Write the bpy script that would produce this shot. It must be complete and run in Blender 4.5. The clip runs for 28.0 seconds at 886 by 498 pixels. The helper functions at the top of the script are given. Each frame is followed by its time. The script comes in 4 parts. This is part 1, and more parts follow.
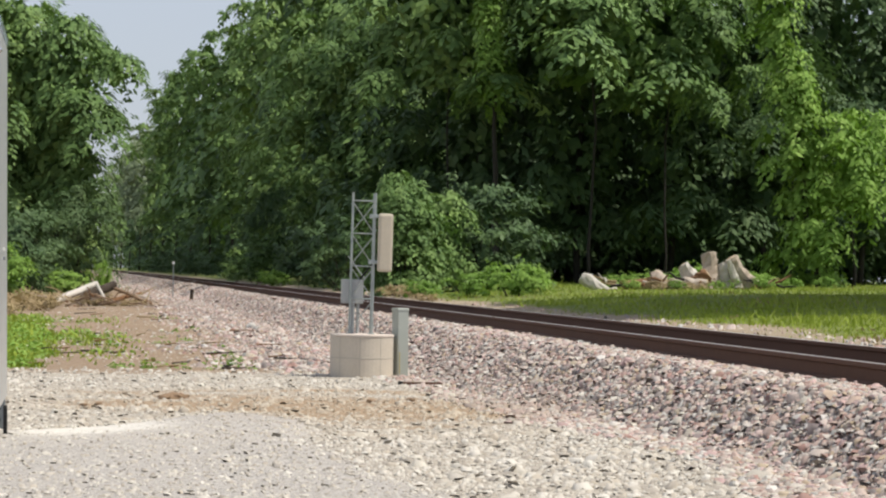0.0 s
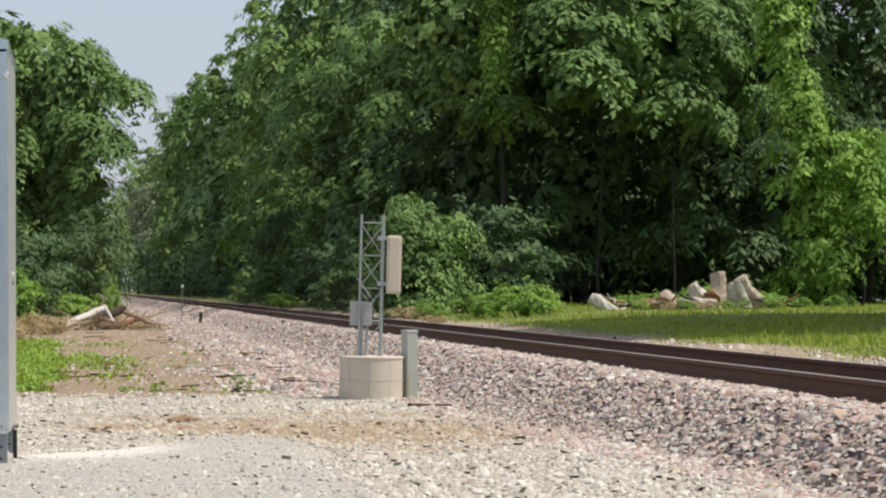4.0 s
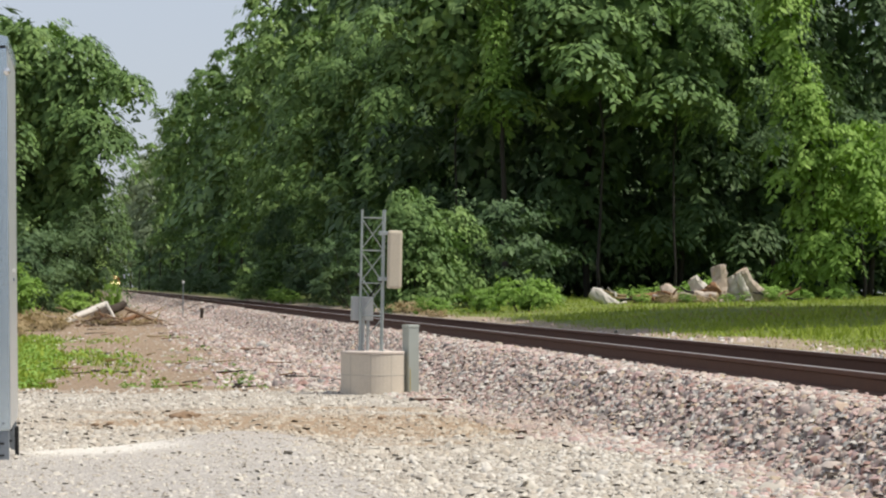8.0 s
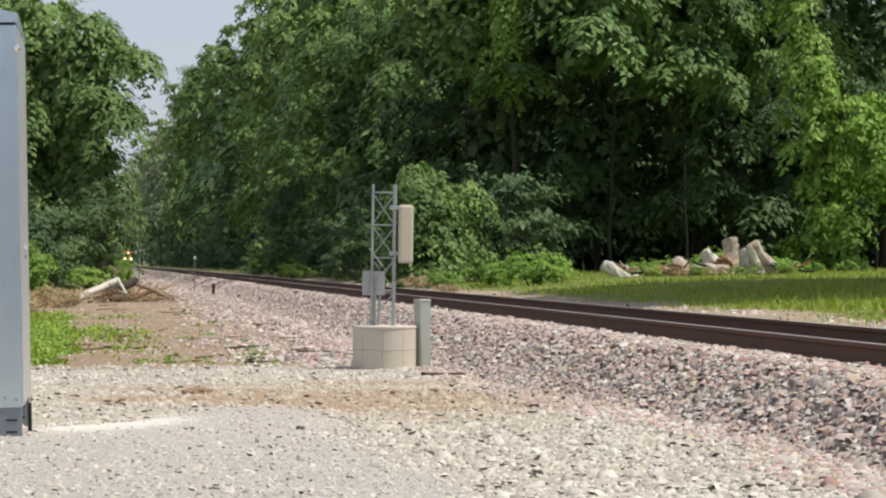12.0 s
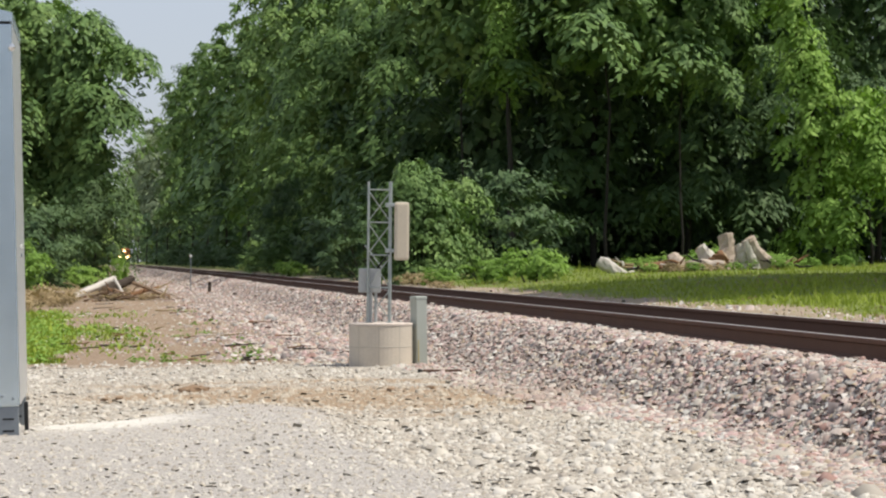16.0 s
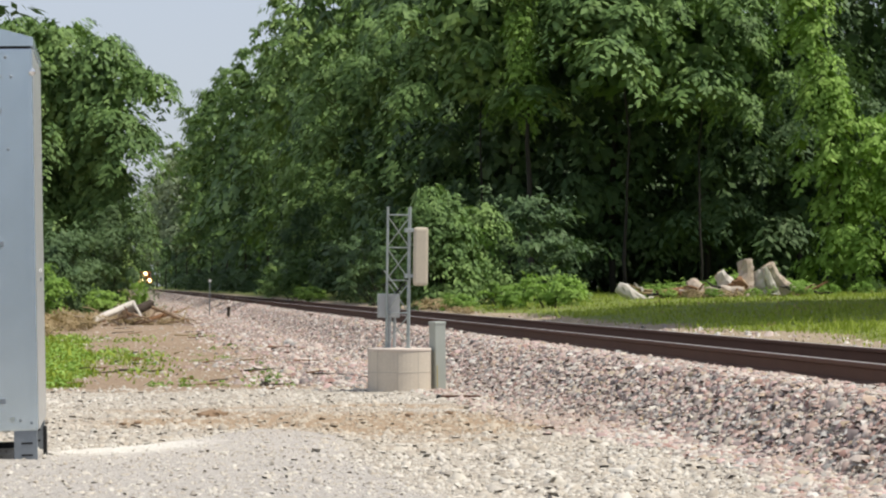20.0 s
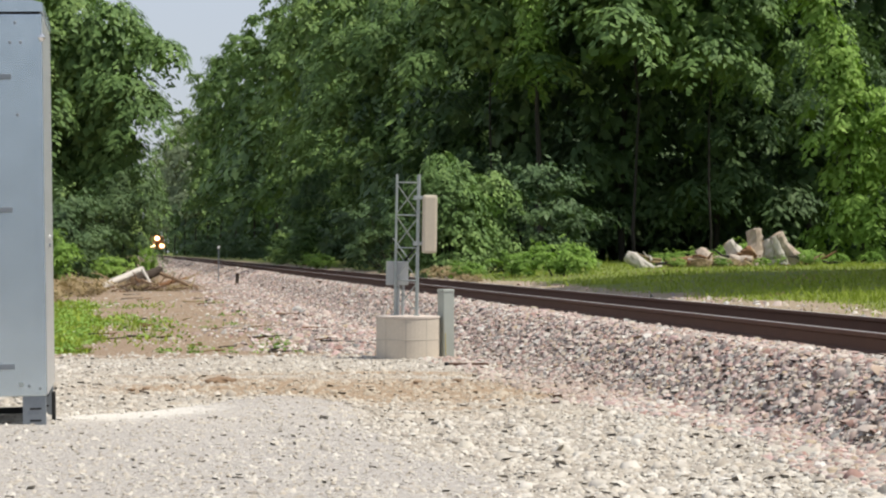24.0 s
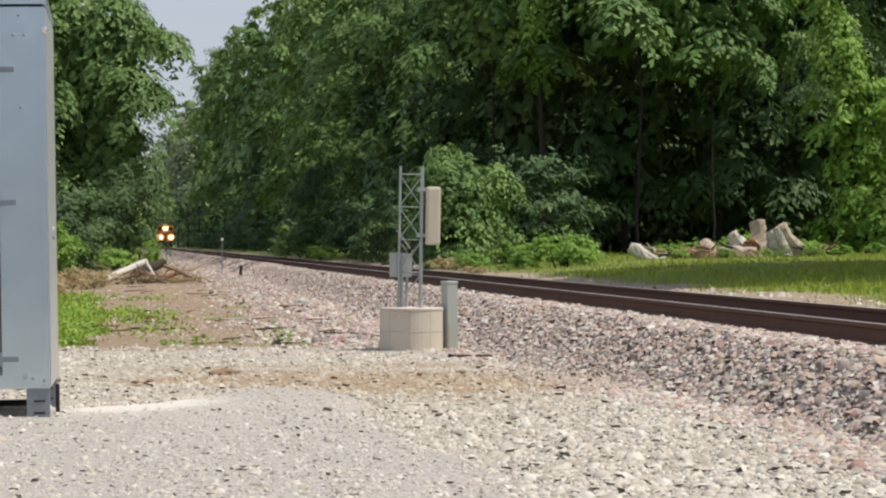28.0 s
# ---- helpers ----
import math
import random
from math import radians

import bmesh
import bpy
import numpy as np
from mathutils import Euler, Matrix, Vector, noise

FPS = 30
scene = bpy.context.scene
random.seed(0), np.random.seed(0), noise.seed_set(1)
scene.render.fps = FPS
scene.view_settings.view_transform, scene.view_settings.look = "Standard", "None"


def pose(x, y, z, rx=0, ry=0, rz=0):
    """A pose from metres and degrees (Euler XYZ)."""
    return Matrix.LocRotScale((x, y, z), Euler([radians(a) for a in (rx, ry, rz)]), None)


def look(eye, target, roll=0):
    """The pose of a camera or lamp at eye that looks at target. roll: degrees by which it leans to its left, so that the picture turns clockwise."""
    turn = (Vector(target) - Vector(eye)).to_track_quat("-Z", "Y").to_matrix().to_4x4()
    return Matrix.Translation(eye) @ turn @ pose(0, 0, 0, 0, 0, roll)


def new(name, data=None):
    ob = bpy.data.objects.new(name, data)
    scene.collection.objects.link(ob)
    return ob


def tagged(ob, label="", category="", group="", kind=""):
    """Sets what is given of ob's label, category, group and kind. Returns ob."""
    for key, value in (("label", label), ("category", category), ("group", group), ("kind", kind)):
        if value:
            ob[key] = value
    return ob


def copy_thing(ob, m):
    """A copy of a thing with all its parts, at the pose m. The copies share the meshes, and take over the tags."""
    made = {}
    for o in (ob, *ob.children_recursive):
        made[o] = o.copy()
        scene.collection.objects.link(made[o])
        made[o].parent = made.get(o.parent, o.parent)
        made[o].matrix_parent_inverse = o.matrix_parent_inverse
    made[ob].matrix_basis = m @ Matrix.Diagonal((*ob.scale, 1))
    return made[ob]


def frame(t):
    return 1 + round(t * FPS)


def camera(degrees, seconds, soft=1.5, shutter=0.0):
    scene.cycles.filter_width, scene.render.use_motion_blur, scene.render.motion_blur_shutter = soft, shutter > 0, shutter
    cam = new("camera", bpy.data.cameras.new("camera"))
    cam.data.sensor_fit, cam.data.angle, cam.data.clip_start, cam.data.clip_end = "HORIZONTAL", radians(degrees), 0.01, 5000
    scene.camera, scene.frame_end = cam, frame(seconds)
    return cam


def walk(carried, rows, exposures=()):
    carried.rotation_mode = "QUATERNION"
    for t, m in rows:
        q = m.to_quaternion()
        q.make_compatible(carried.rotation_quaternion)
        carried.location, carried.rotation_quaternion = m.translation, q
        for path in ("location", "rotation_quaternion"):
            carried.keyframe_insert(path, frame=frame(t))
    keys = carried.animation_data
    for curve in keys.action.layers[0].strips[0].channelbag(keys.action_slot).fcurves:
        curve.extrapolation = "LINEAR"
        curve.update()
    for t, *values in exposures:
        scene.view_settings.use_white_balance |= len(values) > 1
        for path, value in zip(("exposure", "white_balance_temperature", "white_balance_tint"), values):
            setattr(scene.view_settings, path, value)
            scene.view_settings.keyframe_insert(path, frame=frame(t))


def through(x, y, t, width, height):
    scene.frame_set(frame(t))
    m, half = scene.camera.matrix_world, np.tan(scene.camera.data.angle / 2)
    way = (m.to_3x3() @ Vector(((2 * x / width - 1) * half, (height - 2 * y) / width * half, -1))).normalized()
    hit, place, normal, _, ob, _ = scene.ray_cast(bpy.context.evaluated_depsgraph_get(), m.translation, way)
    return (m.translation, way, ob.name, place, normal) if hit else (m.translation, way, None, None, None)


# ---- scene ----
# World: y runs along the railway, x across it, z up; the ground at the tower's foot is z = 0.
EYE = (0.0, 0.0, 1.43)
cam = camera(20.67, 28.0, soft=2.2)
# seconds, yaw, pitch, roll of the hand-held camera, which stands on one spot
ROWS = [
    (0, -8.466, 0.582, -1.105), (0.5, -8.161, 0.554, -1.044), (1, -8.064, 0.679, -1.026), (1.5, -8.095, 0.877, -0.968),
    (2, -8.287, 0.961, -0.973), (2.5, -8.461, 1.053, -0.920), (3, -8.672, 1.083, -0.864),
    (3.5, -8.556, 1.112, -0.725), (4, -8.258, 1.086, -0.723), (4.5, -7.986, 1.146, -0.739),
    (6.5, -8.071, 1.173, -0.555), (7, -8.230, 1.178, -0.509), (7.5, -8.368, 1.104, -0.463), (8, -8.236, 0.959, -0.450),
    (8.5, -7.999, 0.918, -0.384), (9, -7.932, 0.847, -0.447), (9.5, -7.921, 0.816, -0.438), (10, -7.921, 0.818, -0.367),
    (10.5, -7.955, 0.746, -0.306), (11, -7.893, 0.596, -0.228), (11.5, -7.944, 0.452, -0.206), (12, -7.967, 0.351, -0.118),
    (12.5, -8.097, 0.282, -0.131), (14.5, -8.243, 0.085, 0.094), (15, -7.987, 0.018, 0.148), (15.5, -7.924, 0.075, 0.150),
    (16, -8.062, 0.279, 0.158), (16.5, -8.071, 0.456, 0.183), (17, -8.088, 0.511, 0.205), (17.5, -8.125, 0.527, 0.233),
    (18, -7.943, 0.668, 0.028), (18.5, -7.762, 0.772, -0.052), (19, -7.639, 0.799, -0.020), (19.5, -7.542, 0.821, -0.045),
    (20, -7.616, 0.878, 0.000), (20.5, -7.646, 0.903, -0.059), (21, -7.631, 0.803, -0.167), (21.5, -7.505, 0.727, -0.445),
    (23.5, -7.486, 0.097, -0.346), (24, -7.410, 0.117, -0.293), (24.5, -7.413, 0.175, -0.309), (25, -7.533, 0.232, -0.285),
    (25.5, -7.656, 0.332, -0.265), (26, -7.744, 0.385, -0.289), (26.5, -7.666, 0.268, -0.238), (27, -7.318, 0.022, -0.225),
    (27.5, -7.269, -0.077, -0.180), (28, -7.327, -0.078, -0.196),
]
walk(cam, [(t, pose(*EYE, 90 + pitch, roll, yaw)) for t, yaw, pitch, roll in ROWS], [(0, -0.08), (8, -0.08), (24, -0.04), (26.5, -0.05), (28, -0.16)])

# ---- light ----
SUN_EL, SUN_AZ = 62.0, 106.0          # degrees; azimuth from +y (along the track) towards +x
world = bpy.data.worlds.new("sky")
scene.world = world
world.use_nodes = True
wn = world.node_tree
sky = wn.nodes.new("ShaderNodeTexSky")
sky.sky_type, sky.sun_disc = "NISHITA", False
sky.sun_elevation, sky.sun_rotation = radians(SUN_EL), radians(SUN_AZ)
sky.air_density, sky.dust_density, sky.ozone_density, sky.altitude = 1.0, 2.0, 1.0, 150
haze = wn.nodes.new("ShaderNodeMix")            # a hazy summer sky: thin even cloud over the blue
haze.data_type = "RGBA"
haze.inputs[0].default_value = 0.65
haze.inputs[7].default_value = (5.6, 6.0, 6.9, 1)
wn.links.new(sky.outputs[0], haze.inputs[6])
wn.links.new(haze.outputs[2], wn.nodes["Background"].inputs[0])
wn.nodes["Background"].inputs[1].default_value = 0.12
sun_data = bpy.data.lights.new("sun", "SUN")
sun_data.energy, sun_data.angle, sun_data.color = 5.0, radians(0.6), (1.0, 0.94, 0.83)
sun = new("sun", sun_data)
sv = Vector((math.sin(radians(SUN_AZ)) * math.cos(radians(SUN_EL)), math.cos(radians(SUN_AZ)) * math.cos(radians(SUN_EL)), math.sin(radians(SUN_EL))))
sun.matrix_world = look(sv * 200, (0, 0, 0))
scene.view_settings.exposure = 0.0


# ---- materials ----
class Nodes:
    """A short way to write a node material."""

    def __init__(self, name):
        self.mat = bpy.data.materials.new(name)
        self.mat.use_nodes = True
        self.t = self.mat.node_tree
        self.p = self.t.nodes["Principled BSDF"]
        self.out = self.t.nodes["Material Output"]

    def n(self, kind, **vals):
        nd = self.t.nodes.new("ShaderNode" + kind)
        for k, v in vals.items():
            if k in nd.inputs:
                nd.inputs[k].default_value = v
        return nd

    def link(self, a, b):
        self.t.links.new(a, b)

    def coords(self):
        return self.n("TexCoord").outputs["Object"]

    def noise(self, scale, detail=4.0, rough=0.6, at=None):
        nd = self.n("TexNoise", Scale=scale, Detail=detail, Roughness=rough)
        self.link(at if at is not None else self.coords(), nd.inputs["Vector"])
        return nd.outputs["Fac"]

    def ramp(self, fac, stops):
        nd = self.n("ValToRGB")
        el = nd.color_ramp.elements
        while len(el) < len(stops):
            el.new(0.5)
        for e, (p, c) in zip(el, stops):
            e.position = p
            e.color = (*c, 1) if len(c) == 3 else c
        self.link(fac, nd.inputs[0])
        return nd.outputs[0]

    def mix(self, fac, a, b, blend="MIX"):
        nd = self.t.nodes.new("ShaderNodeMix")
        nd.data_type, nd.blend_type = "RGBA", blend
        for sock, v in ((nd.inputs[0], fac), (nd.inputs[6], a), (nd.inputs[7], b)):
            if isinstance(v, (int, float)):
                sock.default_value = v
            elif isinstance(v, tuple):
                sock.default_value = (*v, 1)
            else:
                self.link(v, sock)
        return nd.outputs[2]

    def maths(self, op, a, b=0.0, clamp=False):
        nd = self.t.nodes.new("ShaderNodeMath")
        nd.operation, nd.use_clamp = op, clamp
        for sock, v in ((nd.inputs[0], a), (nd.inputs[1], b)):
            if isinstance(v, (int, float)):
                sock.default_value = v
            else:
                self.link(v, sock)
        return nd.outputs[0]

    def attr(self, name):
        nd = self.n("Attribute")
        nd.attribute_name = name
        return nd.outputs["Fac"]

    def bump(self, height, strength=0.3, dist=0.01):
        nd = self.n("Bump", Strength=strength, Distance=dist)
        self.link(height, nd.inputs["Height"])
        self.link(nd.outputs[0], self.p.inputs["Normal"])

    def done(self, color=None, rough=0.8, metal=0.0, spec=0.4):
        if color is not None:
            if isinstance(color, tuple):
                self.p.inputs["Base Color"].default_value = (*color, 1)
            else:
                self.link(color, self.p.inputs["Base Color"])
        if isinstance(rough, (int, float)):
            self.p.inputs["Roughness"].default_value = rough
        else:
            self.link(rough, self.p.inputs["Roughness"])
        self.p.inputs["Metallic"].default_value = metal
        self.p.inputs["Specular IOR Level"].default_value = spec
        return self.mat


def surface(name, c1, c2, scale=6.0, rough=0.8, metal=0.0, fine=60.0, bump=0.3, dist=0.004, spec=0.4):
    """A worn surface: two tones at a large scale, grain at a fine one."""
    m = Nodes(name)
    big, small = m.noise(scale), m.noise(fine, 3.0)
    col = m.mix(big, c1, c2)
    col = m.mix(m.maths("MULTIPLY", small, 0.5), col, tuple(0.55 * v for v in c1))
    m.bump(small, bump, dist)
    return m.done(col, rough, metal, spec)


def leaf_material(name, dark, mid, light, gloss=0.6, through=0.15):
    m = Nodes(name)
    geo = m.n("NewGeometry")
    info = m.n("ObjectInfo")
    fac = m.maths("ADD", m.maths("MULTIPLY", geo.outputs["Random Per Island"], 0.28), m.maths("MULTIPLY", m.noise(0.55, 3.0), 0.95))
    fac = m.maths("ADD", fac, m.maths("MULTIPLY", m.maths("SUBTRACT", info.outputs["Random"], 0.5), 0.25), clamp=True)
    col = m.ramp(fac, [(0.15, dark), (0.55, mid), (0.95, light)])
    mat = m.done(col, gloss, 0.0, 0.16)
    tr = m.n("BsdfTranslucent")
    m.link(m.mix(1.0, col, (1.0, 1.12, 0.7), "MULTIPLY"), tr.inputs["Color"])
    mx = m.n("MixShader", Fac=through)
    m.link(m.p.outputs[0], mx.inputs[1])
    m.link(tr.outputs[0], mx.inputs[2])
    m.link(mx.outputs[0], m.out.inputs["Surface"])
    return mat


def stone_material(name, tones, stain=(0.3, 0.22, 0.14), amount=0.3):
    m = Nodes(name)
    geo = m.n("NewGeometry")
    stops = [((i + 0.5) / len(tones), c) for i, c in enumerate(tones)]
    col = m.ramp(geo.outputs["Random Per Island"], stops)
    patch = m.maths("ADD", m.maths("MULTIPLY", m.noise(0.8, 5.0), amount), m.maths("MULTIPLY", m.attr("rust"), 0.6), clamp=True)
    col = m.mix(patch, col, stain)
    col = m.mix(m.maths("MULTIPLY", m.noise(90.0, 2.0), 0.35), col, (0.2, 0.18, 0.16))
    return m.done(col, 0.85, 0.0, 0.3)


def ground_material():
    m = Nodes("ground_soil")
    fine, mid, big = m.noise(55.0, 5.0, 0.7), m.noise(7.0, 5.0, 0.65), m.noise(0.7, 4.0)
    soil = m.mix(m.ramp(mid, [(0.32, (0, 0, 0)), (0.66, (1, 1, 1))]), (0.261, 0.174, 0.109), (0.4, 0.3, 0.209))
    soil = m.mix(m.maths("MULTIPLY", fine, 0.5), soil, (0.139, 0.104, 0.074))
    grit = m.maths("ADD", m.maths("MULTIPLY", m.noise(26.0, 3.0, 0.75), 0.55), m.maths("MULTIPLY", m.noise(95.0, 3.0, 0.7), 0.45))
    pad = m.mix(m.ramp(grit, [(0.36, (0, 0, 0)), (0.6, (1, 1, 1))]), (0.244, 0.213, 0.174), (0.574, 0.531, 0.465))
    pad = m.mix(m.maths("MULTIPLY", mid, 0.35), pad, (0.392, 0.331, 0.261))
    fines = m.mix(m.ramp(grit, [(0.38, (0, 0, 0)), (0.55, (1, 1, 1))]), (0.27, 0.248, 0.226), (0.531, 0.5, 0.47))
    rust = m.mix(mid, (0.304, 0.204, 0.122), (0.479, 0.365, 0.248))
    rust = m.mix(m.maths("MULTIPLY", fine, 0.4), rust, (0.191, 0.131, 0.087))
    lumps = m.ramp(m.noise(13.0, 2.0, 0.8), [(0.35, (0, 0, 0)), (0.65, (1, 1, 1))])
    ballast = m.mix(m.maths("ADD", m.maths("MULTIPLY", fine, 0.4), m.maths("MULTIPLY", lumps, 0.6)), (0.0957, 0.074, 0.0679), (0.392, 0.309, 0.27))
    grass = m.mix(mid, (0.104, 0.148, 0.0218), (0.191, 0.235, 0.0478))
    sand = m.mix(mid, (0.32, 0.25, 0.17), (0.47, 0.385, 0.275))
    sand = m.mix(m.maths("MULTIPLY", fine, 0.5), sand, (0.174, 0.139, 0.104))

    def mask(name):
        v = m.maths("ADD", m.attr(name), m.maths("MULTIPLY", m.maths("SUBTRACT", mid, 0.5), 1.1))
        v = m.maths("ADD", v, m.maths("MULTIPLY", m.maths("SUBTRACT", fine, 0.5), 0.7))
        return m.maths("MULTIPLY", m.maths("SUBTRACT", v, 0.35), 3.0, clamp=True)

    col = m.mix(mask("grass"), soil, grass)
    col = m.mix(mask("sand"), col, sand)
    col = m.mix(mask("pad"), col, pad)
    col = m.mix(mask("fines"), col, fines)
    col = m.mix(m.maths("MULTIPLY", mask("chalk"), 0.6), col, (0.80, 0.775, 0.72))
    col = m.mix(mask("rust"), col, rust)
    col = m.mix(mask("ballast"), col, ballast)
    col = m.mix(m.maths("MULTIPLY", big, 0.25), col, (0.28, 0.24, 0.19))
    # unseen asphalt-dark ground, added to darken what the metal house reflects
    col = m.mix(mask("unseen_dark"), col, m.mix(fine, (0.035, 0.035, 0.036), (0.085, 0.083, 0.08)))
    m.bump(m.maths("ADD", fine, m.maths("MULTIPLY", mid, 1.5)), 0.7, 0.03)
    return m.done(col, 0.92, 0.0, 0.2)


MAT_GROUND = ground_material()
MAT_LEAF = leaf_material("broad_leaves", (0.045, 0.092, 0.033), (0.135, 0.225, 0.068), (0.27, 0.385, 0.12))
# darker copy of the broad leaves, the wood's shade put into its colour
MAT_SHADELEAF = leaf_material("shade_dark_leaves", (0.028, 0.058, 0.027), (0.062, 0.11, 0.045), (0.125, 0.19, 0.075))
# distance haze put into the leaf colour: paler and greyer
MAT_HAZELEAF = leaf_material("hazed_leaves", (0.12, 0.16, 0.09), (0.18, 0.23, 0.13), (0.25, 0.30, 0.17))
MAT_VINE = leaf_material("vine_leaves", (0.085, 0.165, 0.03), (0.19, 0.32, 0.06), (0.32, 0.46, 0.11), 0.6, 0.25)
MAT_GRASS = leaf_material("grass_blades", (0.15, 0.205, 0.02), (0.25, 0.32, 0.04), (0.36, 0.42, 0.08), 0.8, 0.15)
MAT_DRY = leaf_material("dry_stalks", (0.20, 0.14, 0.075), (0.33, 0.25, 0.14), (0.46, 0.37, 0.23), 0.8, 0.2)
MAT_BARK = surface("bark", (0.024, 0.021, 0.017), (0.046, 0.040, 0.033), 3.0, 0.95, fine=25.0, bump=0.9, dist=0.03)
MAT_PALEWOOD = surface("weathered_wood", (0.478, 0.432, 0.377), (0.718, 0.681, 0.616), 4.0, 0.9, fine=30.0, bump=0.6, dist=0.01)
MAT_CLOD = surface("brown_earth", (0.22, 0.14, 0.085), (0.34, 0.24, 0.155), 6.0, 0.95, fine=60.0, bump=0.8, dist=0.01)
MAT_STRIPPED = surface("peeling_bark", (0.24, 0.15, 0.095), (0.78, 0.71, 0.61), 2.2, 0.9, fine=30.0, bump=0.7, dist=0.015)
MAT_CUTWOOD = surface("cut_wood", (0.386, 0.276, 0.166), (0.57, 0.46, 0.313), 5.0, 0.85, fine=40.0)
MAT_REDWOOD = surface("red_brown_wood", (0.15, 0.07, 0.032), (0.30, 0.165, 0.08), 5.0, 0.9, fine=40.0, bump=0.6)
MAT_TIE = surface("creosoted_timber", (0.045, 0.034, 0.026), (0.10, 0.075, 0.055), 3.0, 0.95, fine=35.0, bump=0.7, dist=0.01)
MAT_RUST = surface("rusted_rail_steel", (0.085, 0.040, 0.025), (0.135, 0.066, 0.040), 5.0, 0.85, fine=50.0, bump=0.4)
MAT_RAILTOP = surface("polished_rail_steel", (0.66, 0.61, 0.58), (0.76, 0.72, 0.69), 2.0, 0.48, 1.0, fine=15.0, bump=0.05)
MAT_CONCRETE = surface("cast_concrete", (0.58, 0.515, 0.425), (0.69, 0.62, 0.525), 4.0, 0.9, fine=45.0, bump=0.35)
MAT_SEAM = surface("stained_concrete_seam", (0.47, 0.43, 0.36), (0.57, 0.52, 0.45), 4.0, 0.9)
MAT_CONCRETE_RIM = surface("pale_concrete_rim", (0.607, 0.515, 0.451), (0.681, 0.607, 0.534), 4.0, 0.9, fine=45.0)
MAT_GALV = surface("galvanised_steel", (0.37, 0.41, 0.40), (0.50, 0.545, 0.53), 9.0, 0.5, 0.5, fine=40.0, bump=0.1)
MAT_BOXGREY = surface("pale_grey_enamel", (0.40, 0.42, 0.42), (0.50, 0.51, 0.51), 6.0, 0.5, 0.1, bump=0.05)
MAT_TAN = surface("tan_plastic", (0.607, 0.534, 0.414), (0.662, 0.589, 0.469), 4.0, 0.55, 0.0, bump=0.05)
MAT_GREENPOST = surface("grey_green_plastic", (0.386, 0.419, 0.377), (0.451, 0.474, 0.437), 5.0, 0.6, 0.0, bump=0.08)
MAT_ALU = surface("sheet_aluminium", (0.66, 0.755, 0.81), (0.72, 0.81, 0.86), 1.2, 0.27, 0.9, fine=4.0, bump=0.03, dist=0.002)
MAT_ALU_SIDE = surface("polished_sheet_aluminium", (0.70, 0.72, 0.72), (0.78, 0.79, 0.79), 1.5, 0.42, 0.8, fine=4.0, bump=0.04, dist=0.002)
MAT_ALU_DULL = surface("dull_aluminium", (0.25, 0.28, 0.31), (0.33, 0.36, 0.39), 4.0, 0.55, 0.7, bump=0.1)
MAT_BLACK = surface("black_rubber", (0.012, 0.012, 0.013), (0.03, 0.03, 0.03), 8.0, 0.8)
MAT_CHROME = surface("bright_steel", (0.85, 0.85, 0.84), (0.92, 0.92, 0.9), 8.0, 0.18, 1.0, bump=0.0)
MAT_YELLOW = surface("yellow_plastic", (0.46, 0.37, 0.10), (0.54, 0.44, 0.14), 6.0, 0.6)
MAT_WHITE = surface("white_reflector", (0.78, 0.78, 0.76), (0.85, 0.85, 0.83), 6.0, 0.4)
MAT_LOCO = surface("dark_locomotive_paint", (0.035, 0.025, 0.022), (0.06, 0.045, 0.04), 1.0, 0.5, fine=8.0)
MAT_ORANGE = surface("orange_locomotive_paint", (0.55, 0.13, 0.02), (0.66, 0.19, 0.03), 1.0, 0.45, fine=8.0)
MAT_GLASS = surface("dark_window_glass", (0.01, 0.012, 0.014), (0.015, 0.017, 0.02), 3.0, 0.08, bump=0.0)
MAT_PAD_STONE = stone_material("limestone_gravel", [(0.38, 0.345, 0.295), (0.51, 0.475, 0.42), (0.60, 0.565, 0.51), (0.69, 0.66, 0.605), (0.46, 0.405, 0.33), (0.55, 0.51, 0.45), (0.30, 0.27, 0.235), (0.60, 0.565, 0.495), (0.63, 0.605, 0.55)], (0.43, 0.345, 0.24), 0.18)
MAT_BALLAST_STONE = stone_material("pink_granite_ballast", [(0.329, 0.188, 0.16), (0.47, 0.395, 0.348), (0.122, 0.113, 0.122), (0.583, 0.395, 0.376), (0.583, 0.545, 0.498), (0.395, 0.273, 0.235), (0.273, 0.282, 0.273), (0.696, 0.667, 0.63), (0.404, 0.32, 0.207), (0.508, 0.367, 0.338), (0.545, 0.489, 0.432)], (0.395, 0.32, 0.263), 0.2)


def lamp_glow():
    m = Nodes("lit_headlight")
    m.p.inputs["Emission Color"].default_value = (1.0, 0.72, 0.38, 1)
    m.p.inputs["Emission Strength"].default_value = 14.0
    return m.done((0.9, 0.85, 0.7), 0.2)


# self-glowing orange, stands for the halo of glare round each lamp
def glare_ring_glow():
    m = Nodes("lamp_glare_ring")
    m.p.inputs["Emission Color"].default_value = (1.0, 0.42, 0.12, 1)
    m.p.inputs["Emission Strength"].default_value = 1.3
    return m.done((0.8, 0.6, 0.4), 0.3)


MAT_LAMP = lamp_glow()
MAT_GLARE = glare_ring_glow()


# ---- mesh helpers ----
def mesh_object(name, bm, material, parent=None, smooth=False):
    me = bpy.data.meshes.new(name)
    bm.normal_update()
    bm.to_mesh(me)
    bm.free()
    me.materials.append(material)
    if smooth:
        me.polygons.foreach_set("use_smooth", [True] * len(me.polygons))
    ob = new(name, me)
    if parent is not None:
        ob.parent = parent
    return ob


def part(name, bm, material, parent, label="", smooth=False):
    ob = mesh_object(name, bm, material, parent, smooth)
    return tagged(ob, label)


